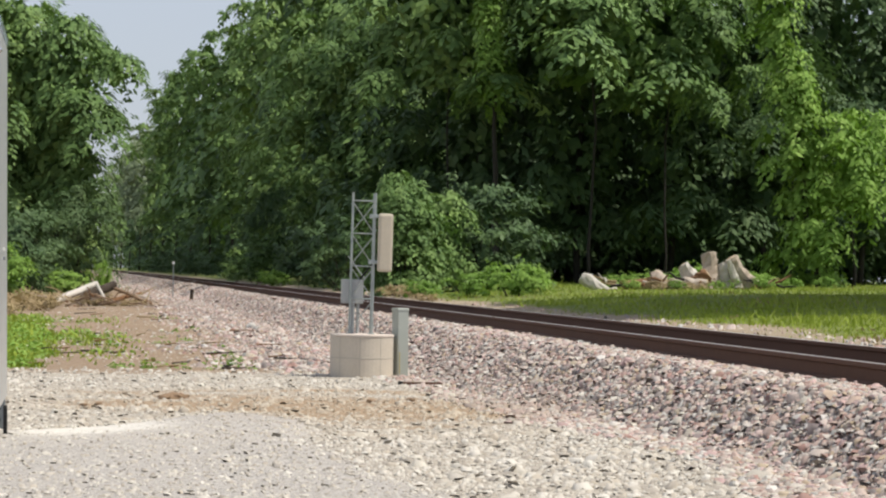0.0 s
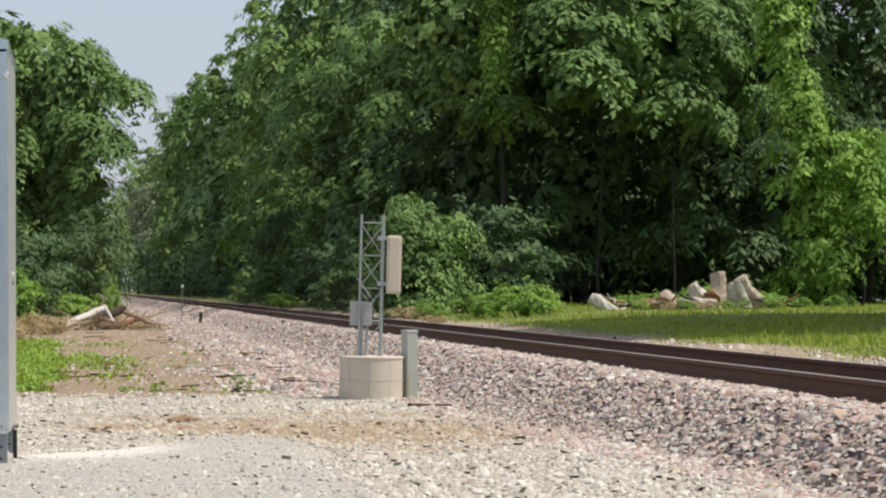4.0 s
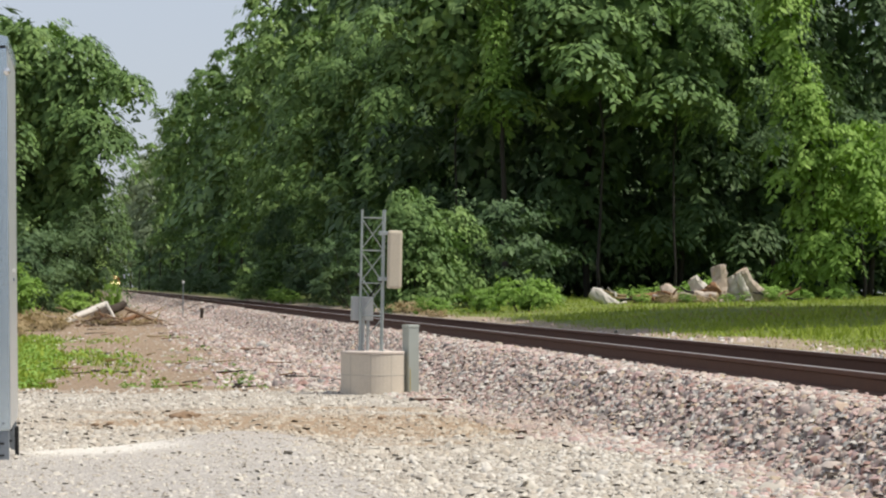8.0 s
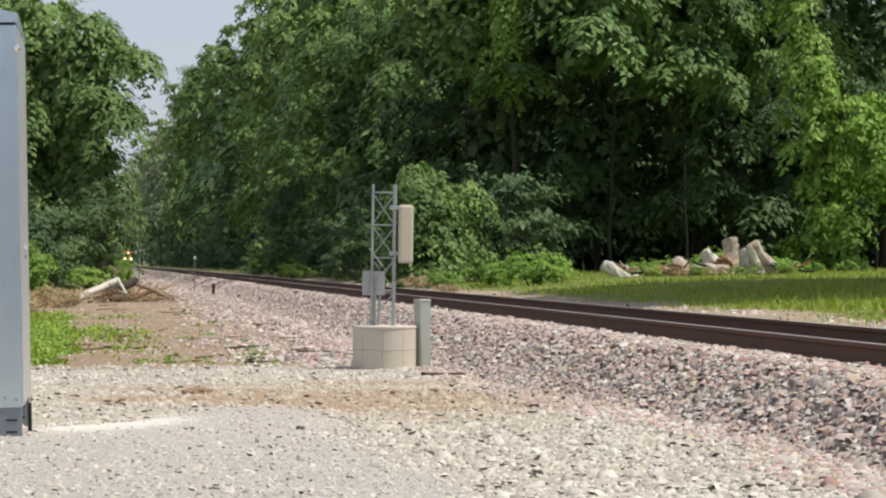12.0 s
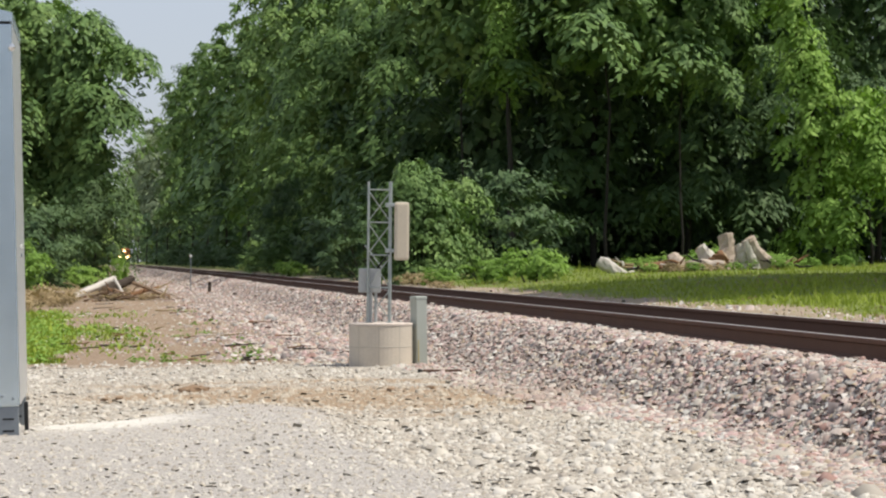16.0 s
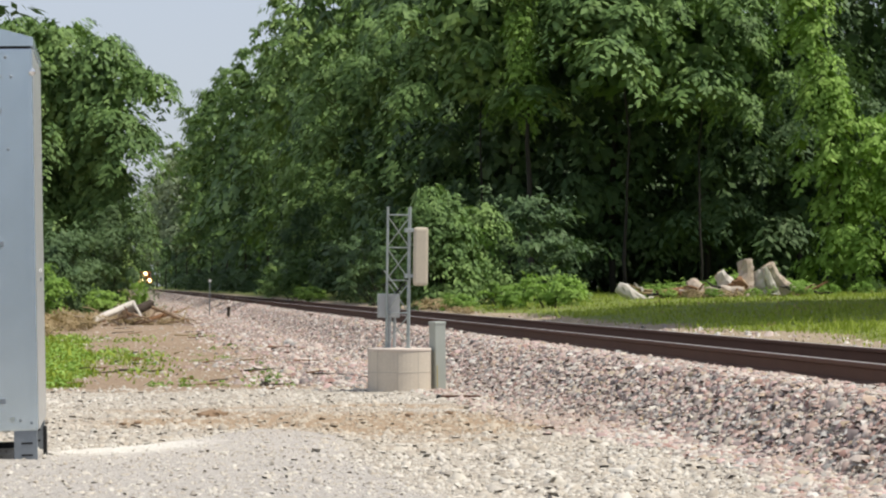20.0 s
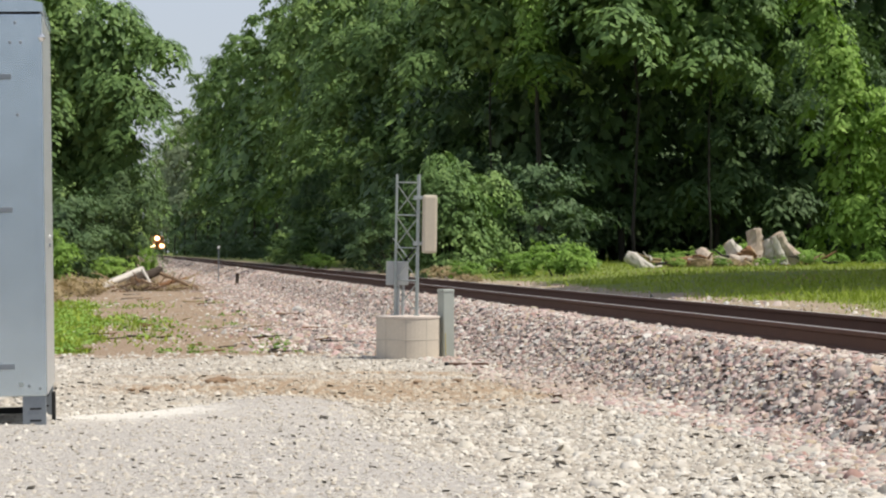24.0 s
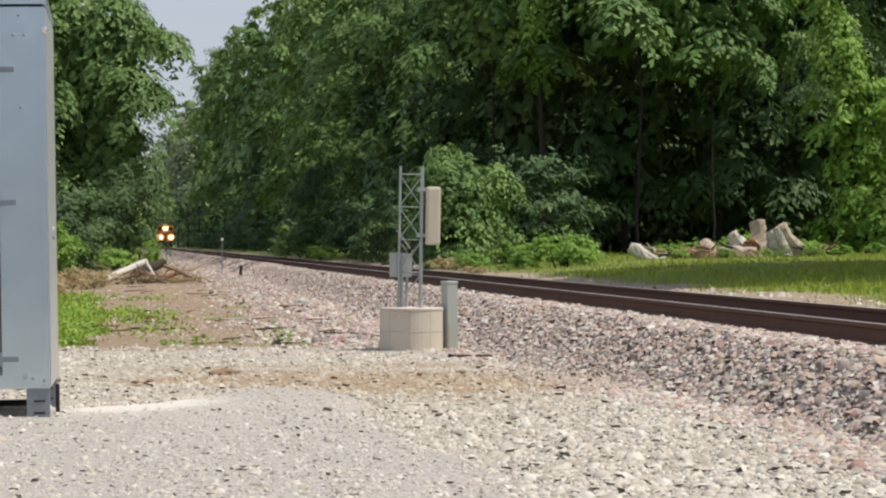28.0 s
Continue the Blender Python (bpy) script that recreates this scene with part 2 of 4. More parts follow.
def thing(name, m, label, category, group="", kind=""):
    ob = new(name)
    ob.matrix_basis = m
    return tagged(ob, label, category, group, kind)


def box(size, at=(0, 0, 0), bevel=0.0, bm=None, turn=None):
    """A box of that size with its middle at `at`, edges rounded off by `bevel`."""
    one = bmesh.new()
    bmesh.ops.create_cube(one, size=1.0)
    bmesh.ops.scale(one, vec=size, verts=one.verts)
    if bevel:
        bmesh.ops.bevel(one, geom=one.edges[:], offset=bevel, segments=2, affect="EDGES", profile=0.6)
    m = Matrix.Translation(at) @ (turn.to_4x4() if turn is not None else Matrix())
    one.transform(m)
    if bm is None:
        return one
    tmp = bpy.data.meshes.new("tmp")
    one.to_mesh(tmp)
    one.free()
    bm.from_mesh(tmp)
    bpy.data.meshes.remove(tmp)
    return bm


def rod(p0, p1, r0, r1=None, seg=8, bm=None, wobble=0.0, rng=None, rings=1):
    """A round bar from p0 to p1, tapering from r0 to r1, added to bm."""
    bm = bm if bm is not None else bmesh.new()
    r1 = r0 if r1 is None else r1
    p0, p1 = Vector(p0), Vector(p1)
    q = (p1 - p0).to_track_quat("Z", "Y")
    loops = []
    for k in range(rings + 1):
        f = k / rings
        c = p0.lerp(p1, f)
        if wobble and 0 < k:
            c = c + Vector((rng.uniform(-wobble, wobble), rng.uniform(-wobble, wobble), rng.uniform(-wobble, wobble)))
        r = r0 + (r1 - r0) * f
        ring = []
        for i in range(seg):
            a = 2 * math.pi * i / seg
            rr = r * (1 + (rng.uniform(-0.08, 0.08) if rng else 0))
            ring.append(bm.verts.new(c + q @ Vector((rr * math.cos(a), rr * math.sin(a), 0))))
        loops.append(ring)
    for a, b in zip(loops, loops[1:]):
        for i in range(seg):
            bm.faces.new((a[i], a[(i + 1) % seg], b[(i + 1) % seg], b[i]))
    bm.faces.new(loops[0][::-1])
    bm.faces.new(loops[-1])
    return bm


def lathe(profile, seg=40, bm=None):
    """A turned solid round z from (radius, height) pairs, bottom to top."""
    bm = bm if bm is not None else bmesh.new()
    loops = [[bm.verts.new((r * math.cos(2 * math.pi * i / seg), r * math.sin(2 * math.pi * i / seg), z)) for i in range(seg)] for r, z in profile]
    for a, b in zip(loops, loops[1:]):
        for i in range(seg):
            bm.faces.new((a[i], a[(i + 1) % seg], b[(i + 1) % seg], b[i]))
    bm.faces.new(loops[0][::-1])
    bm.faces.new(loops[-1])
    return bm


def array_mesh(name, verts, faces, material, parent=None):
    """A mesh from numpy arrays: verts (n, 3), faces (m, 3) or (m, 4)."""
    me = bpy.data.meshes.new(name)
    k = faces.shape[1]
    me.vertices.add(len(verts))
    me.vertices.foreach_set("co", verts.astype(np.float32).ravel())
    me.loops.add(faces.size)
    me.loops.foreach_set("vertex_index", faces.astype(np.int32).ravel())
    me.polygons.add(len(faces))
    me.polygons.foreach_set("loop_start", np.arange(0, faces.size, k, dtype=np.int32))
    me.update(calc_edges=True)
    me.materials.append(material)
    ob = new(name, me)
    if parent is not None:
        ob.parent = parent
    return ob


# ---- ground ----
NEAR_RAIL, FAR_RAIL, RAIL_TOP = 6.02, 7.525, 0.81
TRACK = (NEAR_RAIL + FAR_RAIL) / 2


def bend(y):
    """How far the line swings sideways: a touch to the right, then left round the wood."""
    return 0.000012 * max(0.0, y - 500) ** 2 - 0.0045 * max(0.0, y - 905) ** 2


def soft_noise(x, y, seed):
    """Smooth noise between -1 and 1, summed from waves."""
    r = np.random.RandomState(seed)
    out = np.zeros_like(x, dtype=float)
    for i in range(7):
        a, f, p = r.uniform(0, 6.28), 0.5 * 1.55 ** i, r.uniform(0, 6.28, 2)
        out += np.sin(f * (x * math.cos(a) + y * math.sin(a)) + p[0] + 1.5 * np.sin(0.7 * f * (y * math.cos(a) - x * math.sin(a)) + p[1])) / (1 + 0.45 * i)
    return np.clip(out / 2.6, -1, 1)


def step(v, a, b):
    return np.clip((v - a) / (b - a), 0, 1)


def crest(x):
    """The far edge of the slightly raised gravel drive."""
    return 20.4 + 2.6 * np.exp(-((x - 1.5) / 1.0) ** 2)


def toe(y):
    """Where the ballast shoulder meets the level ground."""
    return 4.45 + 0.4 * np.clip((33 - y) / 15, 0, 1)


def height(x, y):
    x, y = np.asarray(x, float), np.asarray(y, float)
    left = 0.2 * np.clip((y - 36) / 60, 0, 1) + 0.12 * np.clip((30 - y) / 12, 0, 1) * np.clip((x - 1) / 3, 0, 1)
    left = left + 0.11 * (1 - step(x, 1.2, 2.6)) * (1 - step(y - crest(x), -0.6, 1.2))
    cross = np.interp(x, [5.42, 8.1, 8.8, 9.6, 11, 16, 20, 40, 80], [0.63, 0.60, 0.50, 0.64, 0.74, 1.0, 1.10, 1.3, 1.4])
    blend = np.clip((x - toe(y)) / (5.42 - toe(y)), 0, 1)
    blend = 0.6 * blend + 0.4 * blend * blend * (3 - 2 * blend)
    z = left * (1 - blend) + cross * blend
    fade = np.clip((120 - y) / 40, 0, 1)
    z += 0.022 * fade * soft_noise(x, y, 3) * np.where((x > 5.3) & (x < 8.4), 0.2, 1.0)
    return z


def span(*stretches):
    """Grid lines: (start, end, step) stretches, end to end."""
    return np.unique(np.concatenate([np.arange(a, b, s) for a, b, s in stretches]))


gx = span((-2500, -400, 300), (-400, -60, 40), (-60, -8, 4), (-8, 4.0, 0.25), (4.0, 6.0, 0.06), (6.0, 14, 0.25), (14, 40, 1.0), (40, 100, 6), (100, 400, 50), (400, 2600, 300))
gy = span((-2500, -300, 300), (-300, -20, 35), (-20, 12, 4), (12, 50, 0.25), (50, 110, 0.8), (110, 300, 6), (300, 1300, 50), (1300, 3000, 400))
X, Y = np.meshgrid(gx, gy, indexing="ij")
Z = height(X, Y)
nx, ny = X.shape
idx = np.arange(nx * ny).reshape(nx, ny)
quads = np.stack([idx[:-1, :-1], idx[1:, :-1], idx[1:, 1:], idx[:-1, 1:]], -1).reshape(-1, 4)
ground = array_mesh("ground", np.stack([X, Y, Z], -1).reshape(-1, 3), quads, MAT_GROUND)
tagged(ground, "flat ground of pale gravel, brown soil and grass beside the railway", "ground", kind="structure")


def zones(x, y):
    w = 0.6 * soft_noise(x, y, 11)
    pad = (1 - step(y + 1.5 * w, 32.5, 34.5)) * (1 - step(x + 0.3 * w, toe(y), toe(y) + 0.5))
    ballast = step(x + 0.3 * w, toe(y) - 0.1, toe(y) + 0.4) * (1 - step(x + 0.4 * w, 8.6, 9.4))
    thin = 0.8 * step(x + 1.2 * w, 1.6, 3.4) * (1 - step(x, 4.7, 5.0)) * step(y + w, 32.5, 35)
    sand = step(x, 8.7, 9.2) * (1 - step(x + 0.9 * w, 9.9, 10.9))
    edge = -0.25 - 0.014 * (y - 34) - x
    field = step(y + 1.0 * w, 33.9, 34.8) * (1 - 0.9 * step(y + 5 * w, 60, 70))
    patchy = 1.1 * np.exp(-((x - 0.15) / 0.85) ** 2 - ((y - 52) / 11) ** 2) * step(soft_noise(2.2 * x, 0.6 * y, 17), -0.5, 0.4)
    weeds = np.maximum(step(edge + 0.5 * w, -0.1, 0.4), 0.75 * patchy) * field
    grass = np.maximum(step(x + 0.8 * w, 9.8, 11.0), weeds)
    streak = soft_noise(0.5 * x, 2.2 * y, 5)
    rust = 1.9 * np.exp(-((x - 3.7) / 1.6) ** 2 - ((y - 24.8 - 0.2 * (x - 3.5) + 1.5 * streak) / 2.6) ** 2) + 0.85 * np.exp(-((x - 3.0) / 2.6) ** 2 - ((y - 24.2 + 1.6 * streak) / 3.0) ** 2) + 1.0 * np.exp(-((x - 1.5) / 2.2) ** 2 - ((y - 26.8 + 1.2 * streak) / 1.6) ** 2) + 0.4 * np.exp(-((x - 0.2) / 1.4) ** 2 - ((y - 25.2 + 0.8 * streak) / 0.7) ** 2)
    rust = rust * (1 - step(x - 0.25 * (y - 23.5), 4.5, 5.15)) * (0.75 + 0.5 * soft_noise(1.5 * x, 4 * y, 19)) * (1 - ballast)
    fines = (1 - step(x + 0.35 * w, 1.7, 2.4)) * (1 - step(y + 0.7 * w - crest(x), -0.5, 0.3))
    chalk = 1.0 * np.exp(-((x - 0.1) / 0.8) ** 2 - ((y - 19.95 - 0.7 * (x + 0.4) + 0.5 * w) / 0.8) ** 2)
    return {"chalk": chalk, "pad": pad, "ballast": np.maximum(ballast, thin), "sand": sand, "grass": grass, "rust": np.clip(rust, 0, 1), "fines": fines * pad, "unseen_dark": 1 - step(y, 10.2, 10.6)}


for key, value in zones(X, Y).items():
    a = ground.data.attributes.new(key, "FLOAT", "POINT")
    a.data.foreach_set("value", value.ravel().astype(np.float32))
ground.data.polygons.foreach_set("use_smooth", [True] * len(ground.data.polygons))


def scatter(n, x0, x1, y0, y1, keep, seed):
    """n places with a chance keep(x, y) to stay; denser towards y0."""
    r = np.random.RandomState(seed)
    u = r.rand(n)
    y = 1 / ((1 - u) / y0 + u / y1)
    x = r.uniform(x0, x1, n)
    ok = r.rand(n) < keep(x, y)
    return x[ok], y[ok], r


CUBE_V = np.array([(x, y, z) for x in (-1, 1) for y in (-1, 1) for z in (-1, 1)], float)
CUBE_F = np.array([(0, 1, 3, 2), (4, 6, 7, 5), (0, 4, 5, 1), (2, 3, 7, 6), (1, 5, 7, 3)])     # no underside


def stones(name, x, y, size, material, r, label, category, sink=0.25, flat=0.6, spread=0.4):
    """Broken stones: bent six-sided lumps, each turned, tipped and squashed its own way."""
    n = len(x)
    s = size * np.exp(spread * r.randn(n)) * (1 - 0.45 * zones(x, y)["fines"])
    v = CUBE_V[None] * (1 + 0.30 * r.uniform(-1, 1, (n, 8, 3))) * (r.uniform(0.4, 1.45, (n, 1, 3)) * np.array([1, 1, flat]))
    v[:, :, :2] *= np.where(CUBE_V[:, 2] > 0, r.uniform(0.3, 0.75, (n, 1)), 1.0)[:, :, None]
    a = r.uniform(0, 2 * np.pi, (n, 2))
    c, d = np.cos(a), np.sin(a)
    tilt = 0.9 * (a[:, 1:] / np.pi - 1)
    ux = v[..., 0] * np.cos(tilt) - v[..., 2] * np.sin(tilt)
    vz = v[..., 2] * np.cos(tilt) + v[..., 0] * np.sin(tilt)
    vx = ux * c[:, :1] - v[..., 1] * d[:, :1]
    vy = ux * d[:, :1] + v[..., 1] * c[:, :1]
    v = np.stack([vx, vy, vz], -1) * s[:, None, None] * 0.5
    v += np.stack([x, y, height(x, y) + s * (0.5 - sink) * flat], -1)[:, None]
    faces = (CUBE_F[None] + (np.arange(n) * 8)[:, None, None]).reshape(-1, 4)
    ob = array_mesh(name, v.reshape(-1, 3), faces, material)
    at = ob.data.attributes.new("rust", "FLOAT", "POINT")
    at.data.foreach_set("value", np.repeat(zones(x, y)["rust"], 8).astype(np.float32))
    return tagged(ob, label, category, kind="stuff")


px, py, r = scatter(50000, 3.8, 5.9, 13.0, 110, lambda x, y: step(x + 0.4 * soft_noise(x, y, 51), toe(y) - 0.75, toe(y) + 0.05), 21)
stones("ballast_stones", px, py, 0.046, MAT_BALLAST_STONE, r, "loose broken pinkish granite ballast on the track shoulder", "ballast", 0.2, 0.5, 0.25)
px, py, r = scatter(44000, -2.6, 5.5, 12.2, 34.5, lambda x, y: np.maximum(zones(x, y)["pad"], 0.9 * (1 - step(x, toe(y) + 0.2, toe(y) + 0.6)) * (y < 30)) * (1 - 0.45 * zones(x, y)["rust"]) * (1 - 0.8 * np.clip(zones(x, y)["chalk"], 0, 1)) * (1 - 0.3 * zones(x, y)["fines"]), 22)
stones("limestone_gravel", px, py, 0.031, MAT_PAD_STONE, r, "pale crushed limestone gravel on the level pad", "gravel", 0.32, 0.45, 0.42)
px, py, r = scatter(16000, 0.3, 4.8, 33.0, 110, lambda x, y: zones(x, y)["ballast"] * 0.9, 23)
stones("scattered_ballast_stones", px, py, 0.048, MAT_BALLAST_STONE, r, "thinly scattered ballast stones on brown soil", "ballast", 0.3)
px, py, r = scatter(9000, 8.0, 10.2, 20.0, 90, lambda x, y: 1 - 0.85 * step(x, 8.3, 9.3), 24)
stones("loose_ballast_stones", px, py, 0.05, MAT_BALLAST_STONE, r, "loose ballast stones on sand beyond the track", "ballast", 0.3)


px, py, r = scatter(13000, 2.2, 5.9, 95.0, 420, lambda x, y: 0.25 + 0.75 * step(x + 0.5 * soft_noise(x, y, 51), 3.2, 4.6), 26)
stones("far_ballast_stones", px, py, 0.085, MAT_BALLAST_STONE, r, "broken pinkish granite ballast on the distant track shoulder", "ballast", 0.3, 0.5, 0.22)


# ---- railway track ----
def build_track():
    track = thing("railway_track", pose(0, 0, 0), "single railway track with rusty brown rails on timber sleepers", "railway track", kind="structure")
    prof = [(-0.075, 0), (0.075, 0), (0.075, 0.012), (0.014, 0.03), (0.010, 0.12), (0.037, 0.135), (0.037, 0.168), (0.030, 0.172), (-0.030, 0.172), (-0.037, 0.168), (-0.037, 0.135), (-0.010, 0.12), (-0.014, 0.03), (-0.075, 0.012)]
    for rx in (NEAR_RAIL, FAR_RAIL):
        bm = bmesh.new()
        rows = [(y, bend(y)) for y in (-40, 0, 12, 25, 40, 60, 90, 150, 300, 500, 600, 700, 800, 870, 900, 920, 940, 960, 980, 1000, 1020, 1040)]
        loops = [[bm.verts.new((rx + sway + u, y, RAIL_TOP - 0.172 + v)) for u, v in prof] for y, sway in rows]
        tops = []
        for a, b in zip(loops, loops[1:]):
            for i in range(len(prof)):
                f = bm.faces.new((a[i], b[i], b[(i + 1) % len(prof)], a[(i + 1) % len(prof)]))
                if i == 7:
                    tops.append(f)
        bm.normal_update()
        rail = part("rail", bm, MAT_RUST, track, "rusty brown steel rail with a worn bright top")
        rail.data.materials.append(MAT_RAILTOP)
        for p in rail.data.polygons:
            if p.index % len(prof) == 7:
                p.material_index = 1
    tie = box((2.6, 0.225, 0.18), bevel=0.012, bm=None)
    first = part("sleeper", tie, MAT_TIE, track)
    first.matrix_basis = pose(TRACK, 9.0, RAIL_TOP - 0.262)
    rng = random.Random(5)
    for i in range(1, 240):
        o = new("sleeper", first.data)
        o.parent = track
        o.matrix_basis = pose(TRACK + rng.uniform(-0.04, 0.04), 9.0 + 0.53 * i, RAIL_TOP - 0.262 + rng.uniform(-0.006, 0.004), 0, 0, rng.uniform(-1, 1))
    plate = box((0.19, 0.33, 0.018), bevel=0.003)
    proto = None
    for rx in (NEAR_RAIL, FAR_RAIL):
        for i in range(60):
            if proto is None:
                proto = part("tie_plate", plate, MAT_RUST, track)
                o = proto
            else:
                o = new("tie_plate", proto.data)
                o.parent = track
            o.matrix_basis = pose(rx, 9.0 + 0.53 * i, RAIL_TOP - 0.1725)
    return track


build_track()


# ---- tower on its concrete foot ----
def build_tower():
    at = (3.80, 32.9)
    foot = thing("concrete_foundation", pose(*at, 0.0), "round cast concrete foundation with form seams and a pale rim", "foundation")
    part("drum", lathe([(0.43, -0.15), (0.43, 0.545), (0.425, 0.553), (0.40, 0.556)], 48), MAT_CONCRETE, foot)
    part("rim", lathe([(0.425, 0.553), (0.437, 0.556), (0.437, 0.580), (0.425, 0.588), (0.10, 0.592)], 48), MAT_CONCRETE_RIM, foot, "pale pinkish concrete rim")
    for k in range(9):
        a = radians(20 + 40 * k)
        part("seam", box((0.006, 0.012, 0.54), (0.4285 * math.cos(a), 0.4285 * math.sin(a), 0.28), turn=Matrix.Rotation(a, 3, "Z")), MAT_SEAM, foot)
    part("band", lathe([(0.4305, 0.262), (0.4335, 0.266), (0.4335, 0.272), (0.4305, 0.276)], 48), MAT_SEAM, foot)

    base = 0.592
    tower = thing("lattice_tower", pose(at[0] - 0.03, at[1], base, 0, 0.7, 0), "short galvanised steel lattice tower stub bolted to the concrete foundation", "tower")
    h = 1.92
    legs = [(-0.150, 0.0), (0.138, -0.165), (0.160, 0.165)]
    for x, y in legs:
        part("leg", rod((x, y, 0), (x, y, h), 0.0165, seg=10), MAT_GALV, tower)
        part("foot_plate", box((0.07, 0.07, 0.012), (x, y, 0.006), 0.003), MAT_GALV, tower)
    step_h = 0.445
    for n, (a, b) in enumerate(((0, 1), (2, 0), (1, 2))):
        for k in range(5):
            z = 0.03 + k * step_h
            pa, pb = legs[a], legs[b]
            if k:
                part("rung", rod((*pa, z), (*pb, z), 0.009, seg=6), MAT_GALV, tower)
            if k < 4:
                part("brace", rod((*pa, z + 0.02), (*pb, z + step_h - 0.02), 0.0075, seg=6), MAT_GALV, tower)
    part("conduit", rod((-0.105, 0.06, 0), (-0.105, 0.06, 0.60), 0.028, seg=10), MAT_BOXGREY, tower, "grey cable conduit")
    part("conduit", rod((-0.03, 0.09, 0), (-0.03, 0.09, 0.60), 0.022, seg=10), MAT_BOXGREY, tower, "grey cable conduit")
    jb = part("junction_box", box((0.30, 0.10, 0.33), (-0.115, 0.10, 0.57), 0.012), MAT_BOXGREY, tower, "pale grey steel junction box")
    part("box_lid", box((0.285, 0.012, 0.315), (-0.115, 0.044, 0.57), 0.005), MAT_BOXGREY, jb)
    part("hinge", box((0.012, 0.014, 0.05), (-0.255, 0.04, 0.64), 0.003), MAT_GALV, jb)
    part("cable", rod((0.05, 0.05, 0.74), (-0.19, 0.02, 1.05), 0.010, seg=6), MAT_GALV, tower)
    part("cable", rod((0.12, -0.15, 0.95), (-0.02, 0.04, 0.74), 0.012, seg=6), MAT_BLACK, tower, "black antenna cable")
    for z in (0.98, 1.60):
        part("bracket", box((0.13, 0.05, 0.05), (0.16, -0.165, z), 0.006), MAT_GALV, tower)
        part("clamp", rod((0.09, -0.165, z - 0.03), (0.09, -0.165, z + 0.03), 0.03, seg=8), MAT_GALV, tower)
    panel = part("panel_antenna", box((0.20, 0.11, 0.79), (0.285, -0.17, 1.245), 0.035), MAT_TAN, tower, "tan plastic panel antenna with rounded corners")
    part("rear_tray", box((0.16, 0.03, 0.74), (0.285, -0.105, 1.245), 0.008), MAT_GALV, panel)

    post = thing("utility_pedestal", pose(at[0] + 0.545, at[1] + 0.12, 0.0, 0, -0.8, 24), "grey-green plastic utility pedestal post with a cap, beside the foundation", "pedestal")
    part("body", box((0.168, 0.168, 1.06), (0, 0, 0.38), 0.012), MAT_GREENPOST, post)
    part("cap", box((0.180, 0.180, 0.045), (0, 0, 0.925), 0.012), MAT_GREENPOST, post)
    part("marker_strip", box((0.010, 0.004, 0.30), (-0.06, -0.0865, 0.20), 0.001), MAT_YELLOW, post, "faded yellow marker strip")
    bar = thing("steel_bar", pose(4.32, 30.5, float(height(4.32, 30.5)) + 0.03, 0, 0, 3), "short dark rusty steel bar lying on gravel", "bar")
    part("shaft", box((0.62, 0.05, 0.035), bevel=0.008), MAT_RUST, bar)
    part("end", box((0.05, 0.08, 0.05), (-0.30, 0, 0), 0.01), MAT_BLACK, bar)


build_tower()


